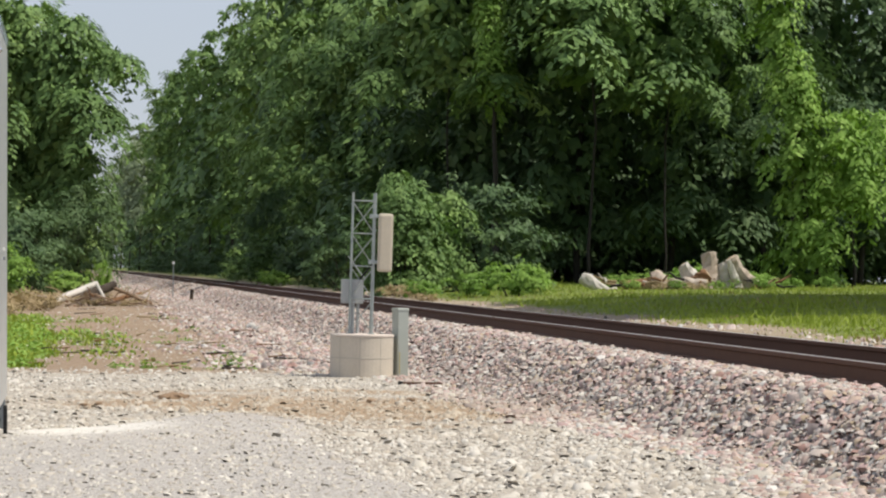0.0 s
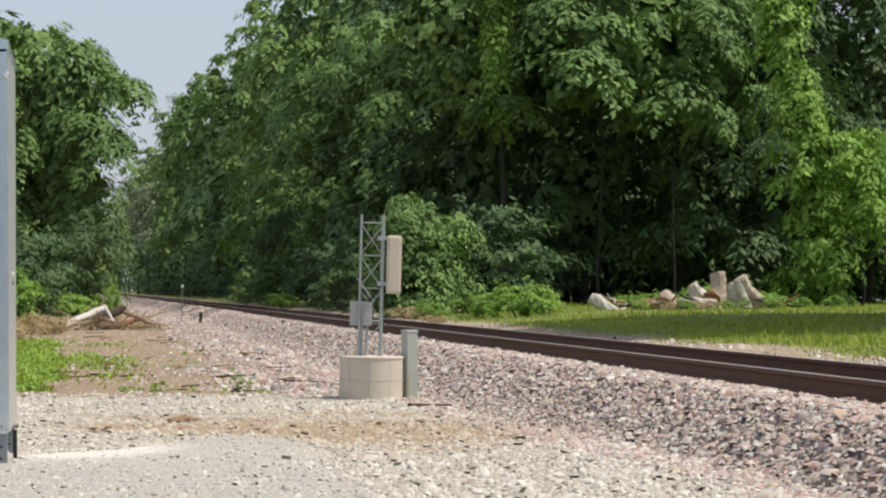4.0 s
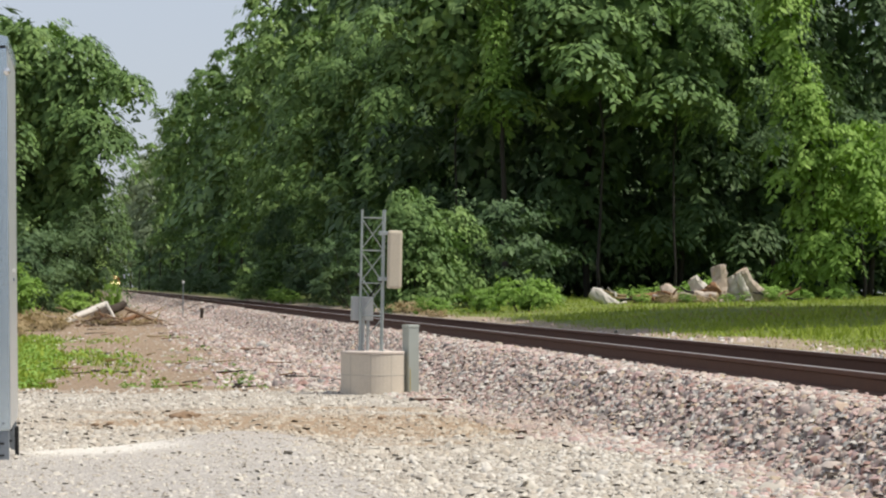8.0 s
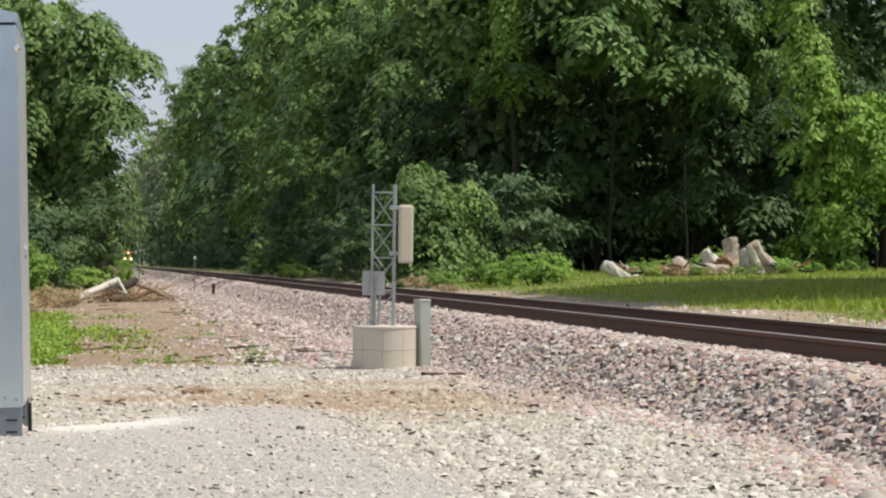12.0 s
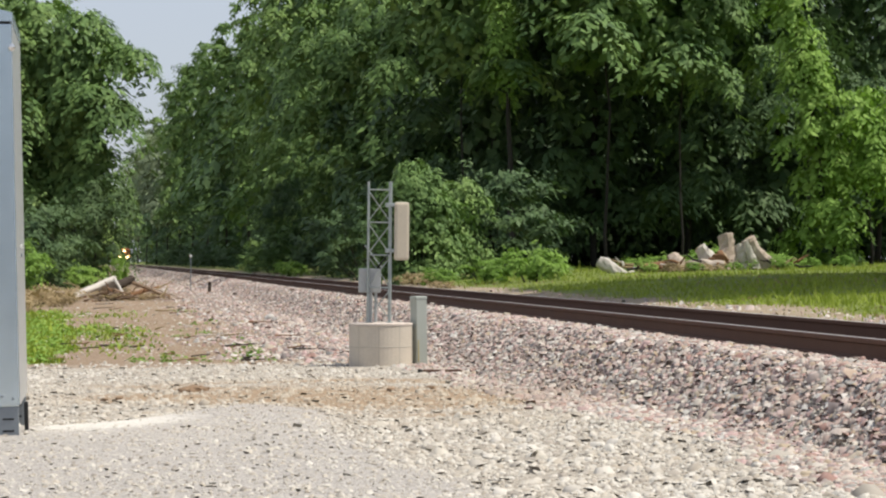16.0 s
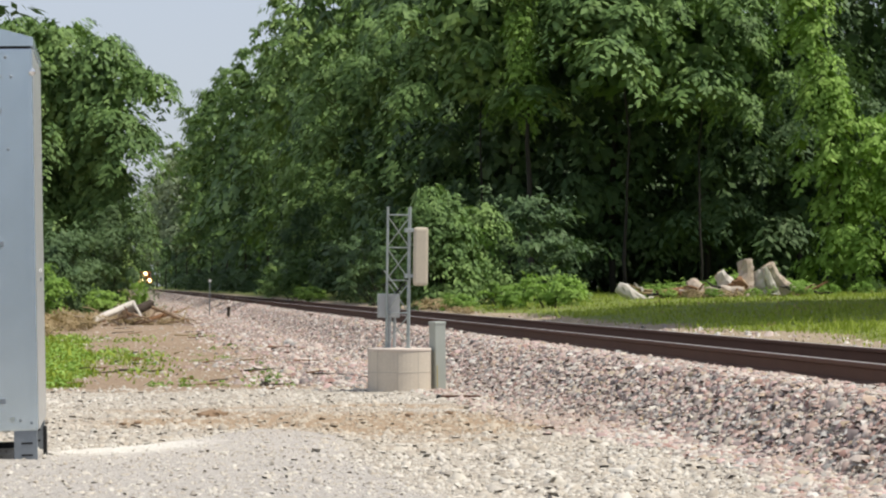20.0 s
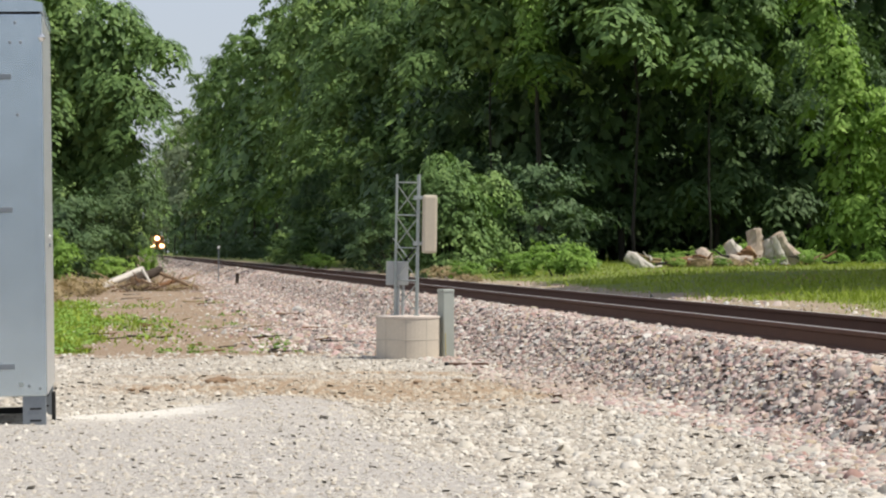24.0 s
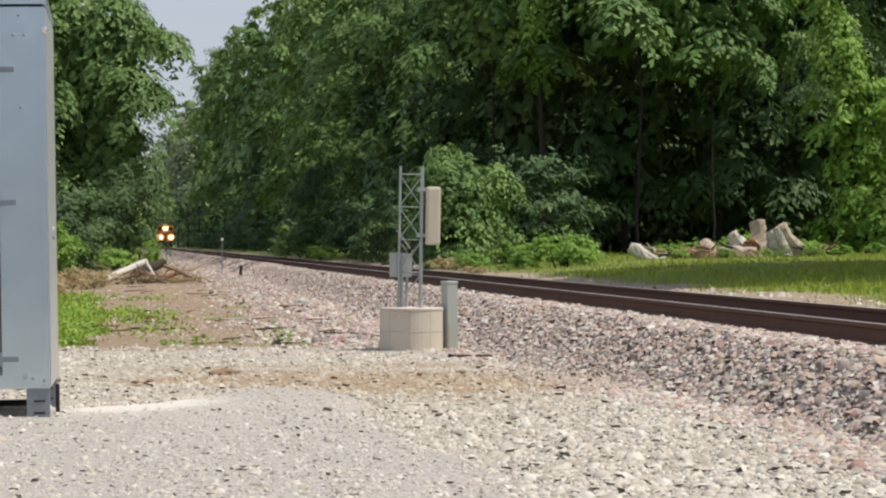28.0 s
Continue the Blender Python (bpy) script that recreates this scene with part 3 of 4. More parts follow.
# ---- signal equipment house ----
def build_house():
    w, d, hgt, lift = 2.44, 1.9, 2.905, 0.24
    house = thing("equipment_house", pose(-0.595, 18.7, 0.094, 0, -1.1, 0), "tall bright sheet aluminium signal equipment house on short steel legs", "equipment house")
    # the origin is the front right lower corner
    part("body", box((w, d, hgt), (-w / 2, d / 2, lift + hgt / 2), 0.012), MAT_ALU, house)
    top = lift + hgt
    # black strip drawn as the shadow line beneath the roof overhang
    part("eave_shadow", box((w - 0.03, d - 0.03, 0.02), (-w / 2, d / 2, top + 0.008)), MAT_BLACK, house, "black strip put in for the shadowed gap under the roof")
    bm = bmesh.new()
    o = 0.010
    ends = [[(o, 0.018), (o, 0.085), (-w / 2, 0.42), (-w - o, 0.085), (-w - o, 0.018)]]
    a = [bm.verts.new((x, -o, top + z)) for x, z in ends[0]]
    b = [bm.verts.new((x, d + o, top + z)) for x, z in ends[0]]
    bm.faces.new(a)
    bm.faces.new(b[::-1])
    for i in range(5):
        bm.faces.new((a[i], b[i], b[(i + 1) % 5], a[(i + 1) % 5]))
    bmesh.ops.recalc_face_normals(bm, faces=bm.faces)
    part("roof", bm, MAT_ALU, house)
    # corner trim
    part("corner_trim", box((0.045, 0.006, hgt - 0.02), (-0.0225, -0.0035, lift + hgt / 2), 0.002), MAT_ALU, house)
    part("side_panel", box((0.006, d - 0.03, hgt - 0.02), (0.0035, d / 2, lift + hgt / 2), 0.002), MAT_ALU_SIDE, house, "polished aluminium side panel")
    # door with hinges
    door = part("door", box((1.02, 0.02, 2.46), (-0.375 - 0.51, -0.011, lift + 0.11 + 1.23), 0.006), MAT_ALU, house)
    part("door_gap", box((0.014, 0.004, 2.46), (-0.368, -0.002, lift + 0.11 + 1.23)), MAT_BLACK, house)
    for z in (0.23, 1.42, 2.43):
        hinge = part("hinge", box((0.15, 0.014, 0.042), (-0.31, -0.012, lift + z), 0.006), MAT_ALU_DULL, house, "dull steel strap hinge")
        part("pin", rod((-0.37, -0.026, lift + z - 0.05), (-0.37, -0.026, lift + z + 0.05), 0.012, seg=8), MAT_ALU_DULL, hinge)
    for x, z in ((-0.20, 2.84), (-0.24, 2.69), (-0.16, 2.69), (-0.13, 0.08), (-0.045, 0.06), (-0.19, 2.14)):
        part("rivet", lathe([(0.012, 0), (0.012, 0.004), (0.006, 0.008)], 10), MAT_ALU_DULL, house).matrix_basis = pose(x, -0.001, lift + z, 90, 0, 0)
    part("plate", box((0.035, 0.004, 0.035), (-0.19, -0.003, lift + 0.09)), MAT_GALV, house)
    # polished ball added to give the corner its sun glint
    part("glint_ball", lathe([(0.009, -0.030), (0.022, -0.017), (0.028, 0), (0.022, 0.017), (0.009, 0.030)], 16), MAT_CHROME, house, "bright steel ball added for the sun glint at the corner").matrix_basis = pose(-0.002, -0.02, top - 0.18)
    part("vent_hood", box((0.02, 0.10, 0.03), (0.01, 0.9, lift + 1.22), 0.006), MAT_WHITE, house)
    part("vent_hood", box((0.02, 0.10, 0.03), (0.01, 0.9, lift + 1.15), 0.006), MAT_ALU_DULL, house)
    for x in (-0.095, -w + 0.095):
        for y in (0.06, d - 0.06):
            leg = part("leg", box((0.175, 0.10, lift + 0.06), (x, y, lift / 2 - 0.03), 0.004), MAT_ALU_DULL, house)
            for z in (0.055, 0.145):
                part("slot", box((0.085, 0.006, 0.014), (x + 0.01, y - 0.052, z)), MAT_BLACK, leg)
    # black bar put in for the shadow between the legs
    part("underside_shadow", box((w - 0.4, 0.08, 0.05), (-w / 2, d - 0.2, 0.03), 0.004), MAT_BLACK, house)
    # black strip stands where the rear leg is in shade
    part("shaded_leg_strip", box((0.03, 0.08, 0.23), (0.035, 0.55, 0.13), 0.008), MAT_BLACK, house, "black strip put in for the shaded rear leg")


build_house()


# ---- plants ----
def leaves(pos, nrm, axis, length, r, width=0.5):
    """Leaf blades at pos: folded diamonds along axis, facing nrm. Gives verts and quads."""
    n = len(pos)
    nrm = nrm / (np.linalg.norm(nrm, axis=1)[:, None] + 1e-9)
    axis = axis - (axis * nrm).sum(1)[:, None] * nrm
    axis /= np.linalg.norm(axis, axis=1)[:, None] + 1e-9
    side = np.cross(nrm, axis)
    L = (length * np.exp(0.28 * r.randn(n)))[:, None]
    W = L * width * r.uniform(0.75, 1.25, (n, 1))
    a = pos - axis * L * 0.5
    b = pos + side * W * 0.5 - nrm * W * 0.12
    c = pos + axis * L * 0.5 - nrm * L * 0.10
    d = pos - side * W * 0.5 - nrm * W * 0.12
    v = np.stack([a, b, c, d], 1).reshape(-1, 3)
    return v, np.arange(4 * n).reshape(n, 4)


def clumps(centres, radii, per, length, r, flat=0.68, droop=0.8):
    """Low leaf clumps: shells with most leaves on top and outside."""
    pos, out = [], []
    for c, q in zip(centres, radii):
        n = max(12, int(per * r.uniform(0.7, 1.3)))
        u = r.randn(n, 3)
        u[:, 2] = np.abs(u[:, 2]) * 0.9 - 0.2
        u /= np.linalg.norm(u, axis=1)[:, None]
        rad = q * r.uniform(0.6, 1.12, (n, 1))
        p = u * rad * np.array([1, 1, flat])
        p[:, 2] -= 0.25 * (p[:, 0] ** 2 + p[:, 1] ** 2) / max(q, 0.1)
        pos.append(np.asarray(c) + p)
        out.append(u)
    out = np.concatenate(out)
    nrm = out * np.array([1, 1, 0.6]) + 0.26 * r.randn(len(out), 3) + np.array([0, 0, 0.5])
    return leaves(np.concatenate(pos), nrm, r.randn(len(out), 3) + np.array([0, 0, -droop]) + 0.6 * out, length, r)


def sprays(base, head, size, per, length, r, rise=0.25, droop=0.75, broad=0.36, width=0.4):
    """Leafy twig ends: each arches out from its base along its heading and hangs down at the tip,
    with its leaves laid like tiles along both sides."""
    n = len(base)
    L = (size * np.exp(0.28 * r.randn(n)))[:, None]
    hd = np.stack([np.cos(head), np.sin(head), 0 * head], -1)
    sd = np.stack([-np.sin(head), np.cos(head), 0 * head], -1)
    up = (rise + 0.22 * r.randn(n))[:, None]
    fall = (droop * np.exp(0.3 * r.randn(n)))[:, None]
    s = r.uniform(0.05, 1.0, (n, per))
    u = r.uniform(-1, 1, (n, per)) * np.sin(np.pi * np.clip(0.12 + 0.86 * s, 0, 1)) ** 0.7
    out = L * s * (1 - 0.22 * s)
    z = L * (up * s - fall * s * s) - 0.16 * L * u * u + 0.05 * L * r.randn(n, per)
    pos = base[:, None] + hd[:, None] * out[..., None] + sd[:, None] * (broad * L * u)[..., None]
    pos[..., 2] += z
    slope = up - 2 * fall * s
    tip = np.clip(-slope, 0.0, 1.6)
    nrm = hd[:, None] * (0.25 + 0.75 * tip)[..., None] + sd[:, None] * (0.5 * u)[..., None] + np.array([0, 0, 0.9])
    nrm = nrm + 0.22 * r.randn(n, per, 3)
    axis = hd[:, None] * 0.8 + sd[:, None] * (np.sign(u) * 0.7)[..., None] + np.array([0, 0, -0.25]) + 0.22 * r.randn(n, per, 3)
    return leaves(pos.reshape(-1, 3), nrm.reshape(-1, 3), axis.reshape(-1, 3), length, r, width)


def joined(*sets):
    """Several (verts, quads) sets as one."""
    vs, fs, k = [], [], 0
    for v, f in sets:
        vs.append(v)
        fs.append(f + k)
        k += len(v)
    return np.concatenate(vs), np.concatenate(fs)


def tree(name, label, tall, wide, seed, material, low=0.12, boughs=60, tufts=9, per=36, leaf=0.28, spray=1.35, trunk=0.16, lean=0.0, under=0.5, droop=0.75, fill=1600, peak=0.62, broad=0.44, ragged=0.0):
    """A tree at the origin: tapered trunk, limbs, and a crown of drooping leafy boughs round a shaded inside."""
    r = np.random.RandomState(seed)
    rng = random.Random(seed)
    root = thing(name, pose(0, 0, 0), label, "tree")
    bm = bmesh.new()
    top = Vector((lean * tall * 0.7, 0, tall * 0.7))
    rod((0, 0, -0.4), top, trunk, trunk * 0.25, 9, bm, 0.12, rng, 7)
    base, head, reach_of = [], [], []
    for i in range(boughs):
        f = (i + 0.5) / boughs
        z = tall * (low + (0.97 - low) * f)
        shape = (f / peak) ** 0.55 if f < peak else max(0.0, 1 - ((f - peak) / (1.06 - peak)) ** 2.0) ** 0.5
        shape = under + (1 - under) * shape if f < peak else shape
        a = i * 2.39996 + r.uniform(-0.4, 0.4)
        reach = 0.5 * wide * shape * (r.uniform(0.78, 1.12) if i % 3 else r.uniform(0.3, 0.7))
        reach = max(0.0, reach - 0.5 * spray) * (1 + ragged * r.uniform(-1, 1))
        c = np.array([reach * math.cos(a) + lean * z, reach * math.sin(a), z + r.uniform(-0.5, 0.5)])
        if i % 6 == 0:
            start = Vector((lean * z, 0, max(0.5, z - 0.4 * reach - 0.6)))
            part("limb", rod(start, start.lerp(Vector(c), 0.9), trunk * 0.28 * (1.1 - 0.7 * f), 0.02, 5, None, 0.12, rng, 3), MAT_BARK, root)
        # a tuft: twigs arch out all round its top
        big = float(np.clip(np.exp(0.32 * r.randn()), 0.6, 1.7))
        for k in range(max(4, int(tufts * big))):
            h = a + 1.5 * r.randn()
            q = 0.28 * spray * big * r.uniform(0, 1)
            base.append(c + np.array([q * math.cos(h), q * math.sin(h), 0.10 * spray * r.randn()]))
            head.append(h)
            reach_of.append(spray * big)
    part("trunk", bm, MAT_BARK, root, smooth=True)
    base, head = np.array(base), np.array(head)
    v, f = sprays(base, head, np.array(reach_of), per, leaf, r, rise=0.12, droop=droop, broad=broad)
    # large leaves added inside the crown to block light and darken it
    g = r.uniform(0.02, 0.95, fill)
    a = r.uniform(0, 6.283, fill)
    sh = np.where(g < peak, under + (1 - under) * (g / peak) ** 0.55, np.sqrt(np.clip(1 - ((g - peak) / (1.06 - peak)) ** 2, 0, 1)))
    q = np.clip(0.5 * wide * sh - 1.5 * spray, 0.1, None) * r.uniform(0.5, 1.0, fill)
    zz = tall * (low + (0.93 - low) * g)
    pos = np.stack([q * np.cos(a) + lean * zz, q * np.sin(a), zz], -1)
    out = np.stack([np.cos(a), np.sin(a), 0.4 + 0 * a], -1)
    inside = leaves(pos, out + 0.5 * r.randn(fill, 3), r.randn(fill, 3), 1.5 * leaf, r, 0.7)
    array_mesh("crown", *joined((v, f), inside), material, root)
    return root


def shrub(name, label, tall, wide, seed, material, n=26, tufts=4, per=26, leaf=0.16, spray=0.8, category="shrub", droop=0.6, rise=0.5):
    r = np.random.RandomState(seed)
    rng = random.Random(seed)
    root = thing(name, pose(0, 0, 0), label, category)
    base, head = [], []
    for i in range(n):
        a, q = r.uniform(0, 6.283), math.sqrt(r.uniform(0, 1)) * wide * 0.5
        q = max(0.0, q - 0.4 * spray)
        z = (tall - 0.2 * spray) * r.uniform(0.12, 1.0) * (1 - 0.5 * (2 * q / wide) ** 2)
        c = (q * math.cos(a), q * math.sin(a), z)
        if i % 5 == 0:
            part("stem", rod((0.3 * c[0], 0.3 * c[1], -0.2), c, 0.03, 0.008, 4, None, 0.05, rng, 2), MAT_BARK, root)
        for k in range(tufts):
            base.append(c)
            head.append(a + r.uniform(-2.0, 2.0))
    v, f = sprays(np.array(base), np.array(head), spray, per, leaf, r, rise=rise, droop=droop)
    array_mesh("foliage", v, f, material, root)
    return root


def on_ground(x, y, turn=0.0, scale=1.0, tall=None):
    m = pose(x, y, float(height(x, y)), 0, 0, turn)
    return m @ Matrix.Diagonal((scale, scale, tall or scale, 1))


def plant(proto, x, y, turn, scale=1.0, tall=None, used=set()):
    m = on_ground(x, y, turn, scale, tall)
    if proto.name not in used:
        used.add(proto.name)
        proto.matrix_basis = m
        return proto
    return copy_thing(proto, m)


EDGE = "tall leafy green broadleaf tree at the edge of the wood"
DEEP = "tall green broadleaf tree deep in the wood, leaves darkened for shade"
oak_a = tree("tree", EDGE, 21, 10, 101, MAT_LEAF, 0.28, 28, 12, 52, 0.37, 1.6, under=0.5)
oak_b = tree("tree", EDGE, 19, 9, 102, MAT_LEAF, 0.26, 27, 12, 52, 0.36, 1.5, under=0.5)
oak_c = tree("tree", EDGE, 22, 11, 103, MAT_SHADELEAF, 0.10, 42, 11, 40, 0.36, 1.6, under=0.5)
deep = tree("tree", DEEP, 20, 11, 109, MAT_SHADELEAF, 0.03, 38, 6, 12, 0.72, 1.9, under=0.8, fill=900)
left_a = tree("tree", "dense round-crowned green tree beside the railway", 15.2, 9.5, 104, MAT_LEAF, 0.06, 32, 12, 52, 0.36, 1.5, under=0.7, droop=0.85)
left_b = tree("tree", "dense drooping green tree beside the railway", 14.6, 9.0, 107, MAT_LEAF, 0.22, 30, 12, 52, 0.35, 1.45, lean=0.02, under=0.45, droop=0.9, peak=0.68)
oak_far = tree("tree", "distant tall green tree along the railway", 29, 8.6, 108, MAT_LEAF, 0.22, 44, 9, 26, 0.52, 1.65, under=0.5, fill=700, droop=0.65, peak=0.66)
# far trees whose haze sits in their leaf colour
hazed_far = tree("tree", "distant tree along the railway, its leaves paled to grey-green for haze", 25, 10, 118, MAT_HAZELEAF, 0.30, 36, 7, 14, 0.7, 2.0, under=0.6, fill=400)
far_wood = tree("tree", "distant green tree added behind the wood's edge to block light, leaves darkened for shade", 25, 11, 141, MAT_SHADELEAF, 0.05, 30, 5, 8, 1.1, 2.2, under=0.8, fill=300)
canopy = tree("tree", "broad-crowned tree with high sunlit boughs over the shaded wood", 19, 11, 131, MAT_LEAF, 0.50, 20, 13, 54, 0.36, 1.5, trunk=0.08, under=0.75, peak=0.45)
vine_column = tree("vine_covered_tree", "dead trunk wrapped in bright green climbing vines", 16, 1.3, 105, MAT_VINE, 0.48, 34, 7, 26, 0.19, 0.6, lean=-0.03, under=0.6, fill=80, droop=1.2, ragged=0.8)
vine_tree = tree("vine_covered_tree", "tree overgrown with bright green climbing vines", 14.5, 2.5, 106, MAT_VINE, 0.02, 56, 9, 34, 0.24, 0.85, lean=-0.165, under=0.9, peak=0.12, fill=160, droop=1.0, ragged=0.7)
fronds = tree("tree", "slender tree with long feathery drooping green fronds", 10.5, 4.2, 116, MAT_SHADELEAF, 0.62, 9, 7, 46, 0.22, 1.8, trunk=0.07, lean=0.05, under=0.8, fill=40, droop=0.7, broad=0.17)
edge_tree = tree("tree", "small leafy green tree leaning over the edge of the railway", 7.6, 5.0, 120, MAT_SHADELEAF, 0.14, 34, 9, 34, 0.21, 0.95, trunk=0.09, lean=0.04, under=0.55, fill=160)
bush_a = shrub("shrub", "bushy green shrub at the edge of the wood", 3.8, 4.2, 111, MAT_LEAF, 44, 5, 30, 0.19, 0.95)
bush_far = shrub("shrub", "green undergrowth bush along the railway, leaves darkened for shade", 3.4, 4.4, 115, MAT_SHADELEAF, 24, 5, 14, 0.34, 1.1)
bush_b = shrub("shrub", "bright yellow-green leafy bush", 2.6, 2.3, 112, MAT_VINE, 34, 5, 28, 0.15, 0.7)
bush_c = shrub("shrub", "green undergrowth bush, leaves darkened for shade", 3.6, 4.6, 113, MAT_SHADELEAF, 44, 5, 30, 0.20, 0.95)
vine_mass = tree("vine_covered_tree", "low tree smothered in bright green climbing vines", 6.8, 4.8, 117, MAT_VINE, 0.48, 26, 9, 30, 0.24, 0.95, trunk=0.09, under=0.7, fill=120, droop=1.0, ragged=0.4)
draped = shrub("vine_thicket", "leafy thicket draped with vines beside the track", 4.6, 3.4, 119, MAT_LEAF, 60, 6, 30, 0.20, 0.95, droop=1.2)
bush_d = shrub("shrub", "low bright green weedy bush", 1.3, 2.6, 114, MAT_VINE, 34, 5, 22, 0.13, 0.5)

rng = random.Random(77)
# left side of the line
plant(left_a, -6.2, 128, 20)
plant(left_b, -1.3, 126, 200)
plant(left_b, -3.6, 131, 60, 1.05)
plant(deep, -5.0, 141, 30, 0.66)
plant(bush_c, -2.7, 132, 130, 1.1)
plant(bush_c, -2.7, 121, 30, 1.1)
plant(bush_b, -2.55, 78, 40, 0.9)
plant(bush_c, -2.8, 108, 10, 1.0)
plant(edge_tree, -0.25, 119, 40, 0.74)
plant(edge_tree, -4.2, 121, 130, 0.7)
plant(bush_b, -4.4, 84, 120, 1.1)
plant(bush_c, -3.4, 100, 50, 0.9)
plant(bush_d, -0.7, 106, 20, 0.9)
plant(bush_d, 0.75, 104, 120, 0.46, 1.4)
for y in range(150, 860, 45):
    plant(bush_far, 0.0035 * y - 2.9, y, rng.uniform(0, 360), 0.85)
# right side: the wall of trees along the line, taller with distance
WALL = [(14.2, 121, oak_b, 0.8, 0.76), (12.9, 131, oak_b, 0.5, 0.5), (14.2, 138, oak_a, 0.8, 0.80), (14.6, 155, oak_b, 0.95, 1.0), (13.0, 166, oak_b, 0.55, 0.65), (15.8, 174, oak_a, 1.0, 1.08), (15.5, 194, oak_far, 0.90, 0.93), (15.0, 212, oak_far, 0.95, 0.98), (14.5, 238, oak_far, 0.94, 0.97), (14.0, 270, oak_far, 0.97, 1.00), (13.5, 305, oak_far, 1.02, 1.05), (13.2, 345, oak_far, 1.07, 1.10), (13.0, 395, oak_far, 1.14, 1.17), (12.8, 460, hazed_far, 1.1, 1.15), (12.6, 540, hazed_far, 1.1, 1.15), (12.4, 640, hazed_far, 1.1, 1.15), (12.2, 760, hazed_far, 1.1, 1.2), (14, 900, hazed_far, 1.2, 1.3), (16, 1000, hazed_far, 1.2, 1.2)]
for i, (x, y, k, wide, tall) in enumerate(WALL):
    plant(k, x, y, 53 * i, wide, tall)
for x, y in ((21, 132), (20, 168), (20, 190), (19, 225)):
    plant(deep, x, y, rng.uniform(0, 360), 1.0, 1.1)
for i in range(18):
    y = 128 * 1.1 ** i
    plant(deep, 15.2 + rng.uniform(-0.3, 0.5), y, rng.uniform(0, 360), 0.6, 0.55 + 0.0008 * (y - 128))
for y in range(118, 430, 12):
    plant(bush_far, 11.3 + rng.uniform(0, 0.9), y + rng.uniform(-3, 3), rng.uniform(0, 360), rng.uniform(0.7, 1.0))
# the second row, which shades the first
for i, y in enumerate((124, 134, 145, 156, 168, 181, 195, 210, 227, 246)):
    k, wide, tall = ((oak_far, 1.0, 0.85), (deep, 1.4, 1.8))[i % 2]
    plant(k, 18.6 + rng.uniform(-0.6, 0.6), y, rng.uniform(0, 360), wide, tall + 0.0012 * (y - 124))
for x in range(-12, 30, 4):
    plant(bush_far, x, 1062 + rng.uniform(-3, 3), rng.uniform(0, 360), 1.6, 5.5)
# row added behind the far wall to keep the sun off it
for i in range(36):
    y = 256 + 13 * i
    plant(far_wood, 17.2 + rng.uniform(-0.7, 0.7), y, rng.uniform(0, 360), 1.0, 0.85 + rng.uniform(-0.05, 0.1))
# hidden left row, added to block sky light from the right wall
for i in range(38):
    y = 144 + 15 * i
    plant(far_wood, -6.4 + rng.uniform(-0.7, 0.5), y, rng.uniform(0, 360), 0.9, 0.7 + rng.uniform(-0.05, 0.1))
# the end of the cutting, and unseen trees added to darken the house's reflections
for x in (-30, -19, -8, 2, 11, 21, 33):
    plant(deep, x, 1085 + rng.uniform(-12, 12), rng.uniform(0, 360), 1.8)
# tree line behind the eye, out of view, for the reflections only
for x in (-45, -31, -18, -6, 6, 20, 34):
    plant(deep, x, -70 + rng.uniform(-6, 6), rng.uniform(0, 360), 0.8)
# behind the clearing
for x, y, k in ((17.6, 108, oak_c), (21.6, 105, oak_c), (26.0, 106, oak_c), (30.5, 107, oak_c), (35.5, 108, oak_c)):
    plant(k, x, y, rng.uniform(0, 360), rng.uniform(0.95, 1.1))
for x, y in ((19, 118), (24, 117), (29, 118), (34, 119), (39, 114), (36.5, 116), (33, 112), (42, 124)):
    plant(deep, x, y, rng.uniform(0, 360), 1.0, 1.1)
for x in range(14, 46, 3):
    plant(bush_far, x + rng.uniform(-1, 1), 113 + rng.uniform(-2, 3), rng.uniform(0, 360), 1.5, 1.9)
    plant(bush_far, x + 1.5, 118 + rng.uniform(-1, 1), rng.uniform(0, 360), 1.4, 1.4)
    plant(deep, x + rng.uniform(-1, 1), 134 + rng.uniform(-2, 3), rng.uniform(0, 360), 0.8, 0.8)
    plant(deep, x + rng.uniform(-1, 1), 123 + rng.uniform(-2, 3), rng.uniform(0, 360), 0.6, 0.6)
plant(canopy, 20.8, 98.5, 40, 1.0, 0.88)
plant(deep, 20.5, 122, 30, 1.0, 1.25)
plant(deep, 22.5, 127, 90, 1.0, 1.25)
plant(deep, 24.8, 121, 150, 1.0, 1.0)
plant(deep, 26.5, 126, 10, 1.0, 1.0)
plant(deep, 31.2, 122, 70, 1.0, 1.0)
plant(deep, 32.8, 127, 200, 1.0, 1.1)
plant(canopy, 24.2, 99.5, 160, 0.75, 0.92)
plant(canopy, 15.6, 104, 280, 0.8, 1.0)
plant(vine_column, 16.9, 99, 0)
plant(vine_tree, 28.3, 91, 0)
plant(fronds, 28.0, 94, 30)
plant(vine_mass, 29.6, 91, 20)
plant(edge_tree, 11.0, 147, 0, 0.75, 1.05)
# trees beside the clearing that throw shade across the grass
for x, y in ((20.6, 43), (21.2, 47), (22.4, 51), (23.8, 56)):
    plant(oak_far, x, y, rng.uniform(0, 360), 1.2, 0.78)
    plant(deep, x + 1.5, y + 2.0, rng.uniform(0, 360), 1.1, 1.0)
# low trees in the shade of the wood
for x, y in ((15.6, 108), (28.4, 106)):
    plant(deep, x, y, rng.uniform(0, 360), 0.42, 0.36)
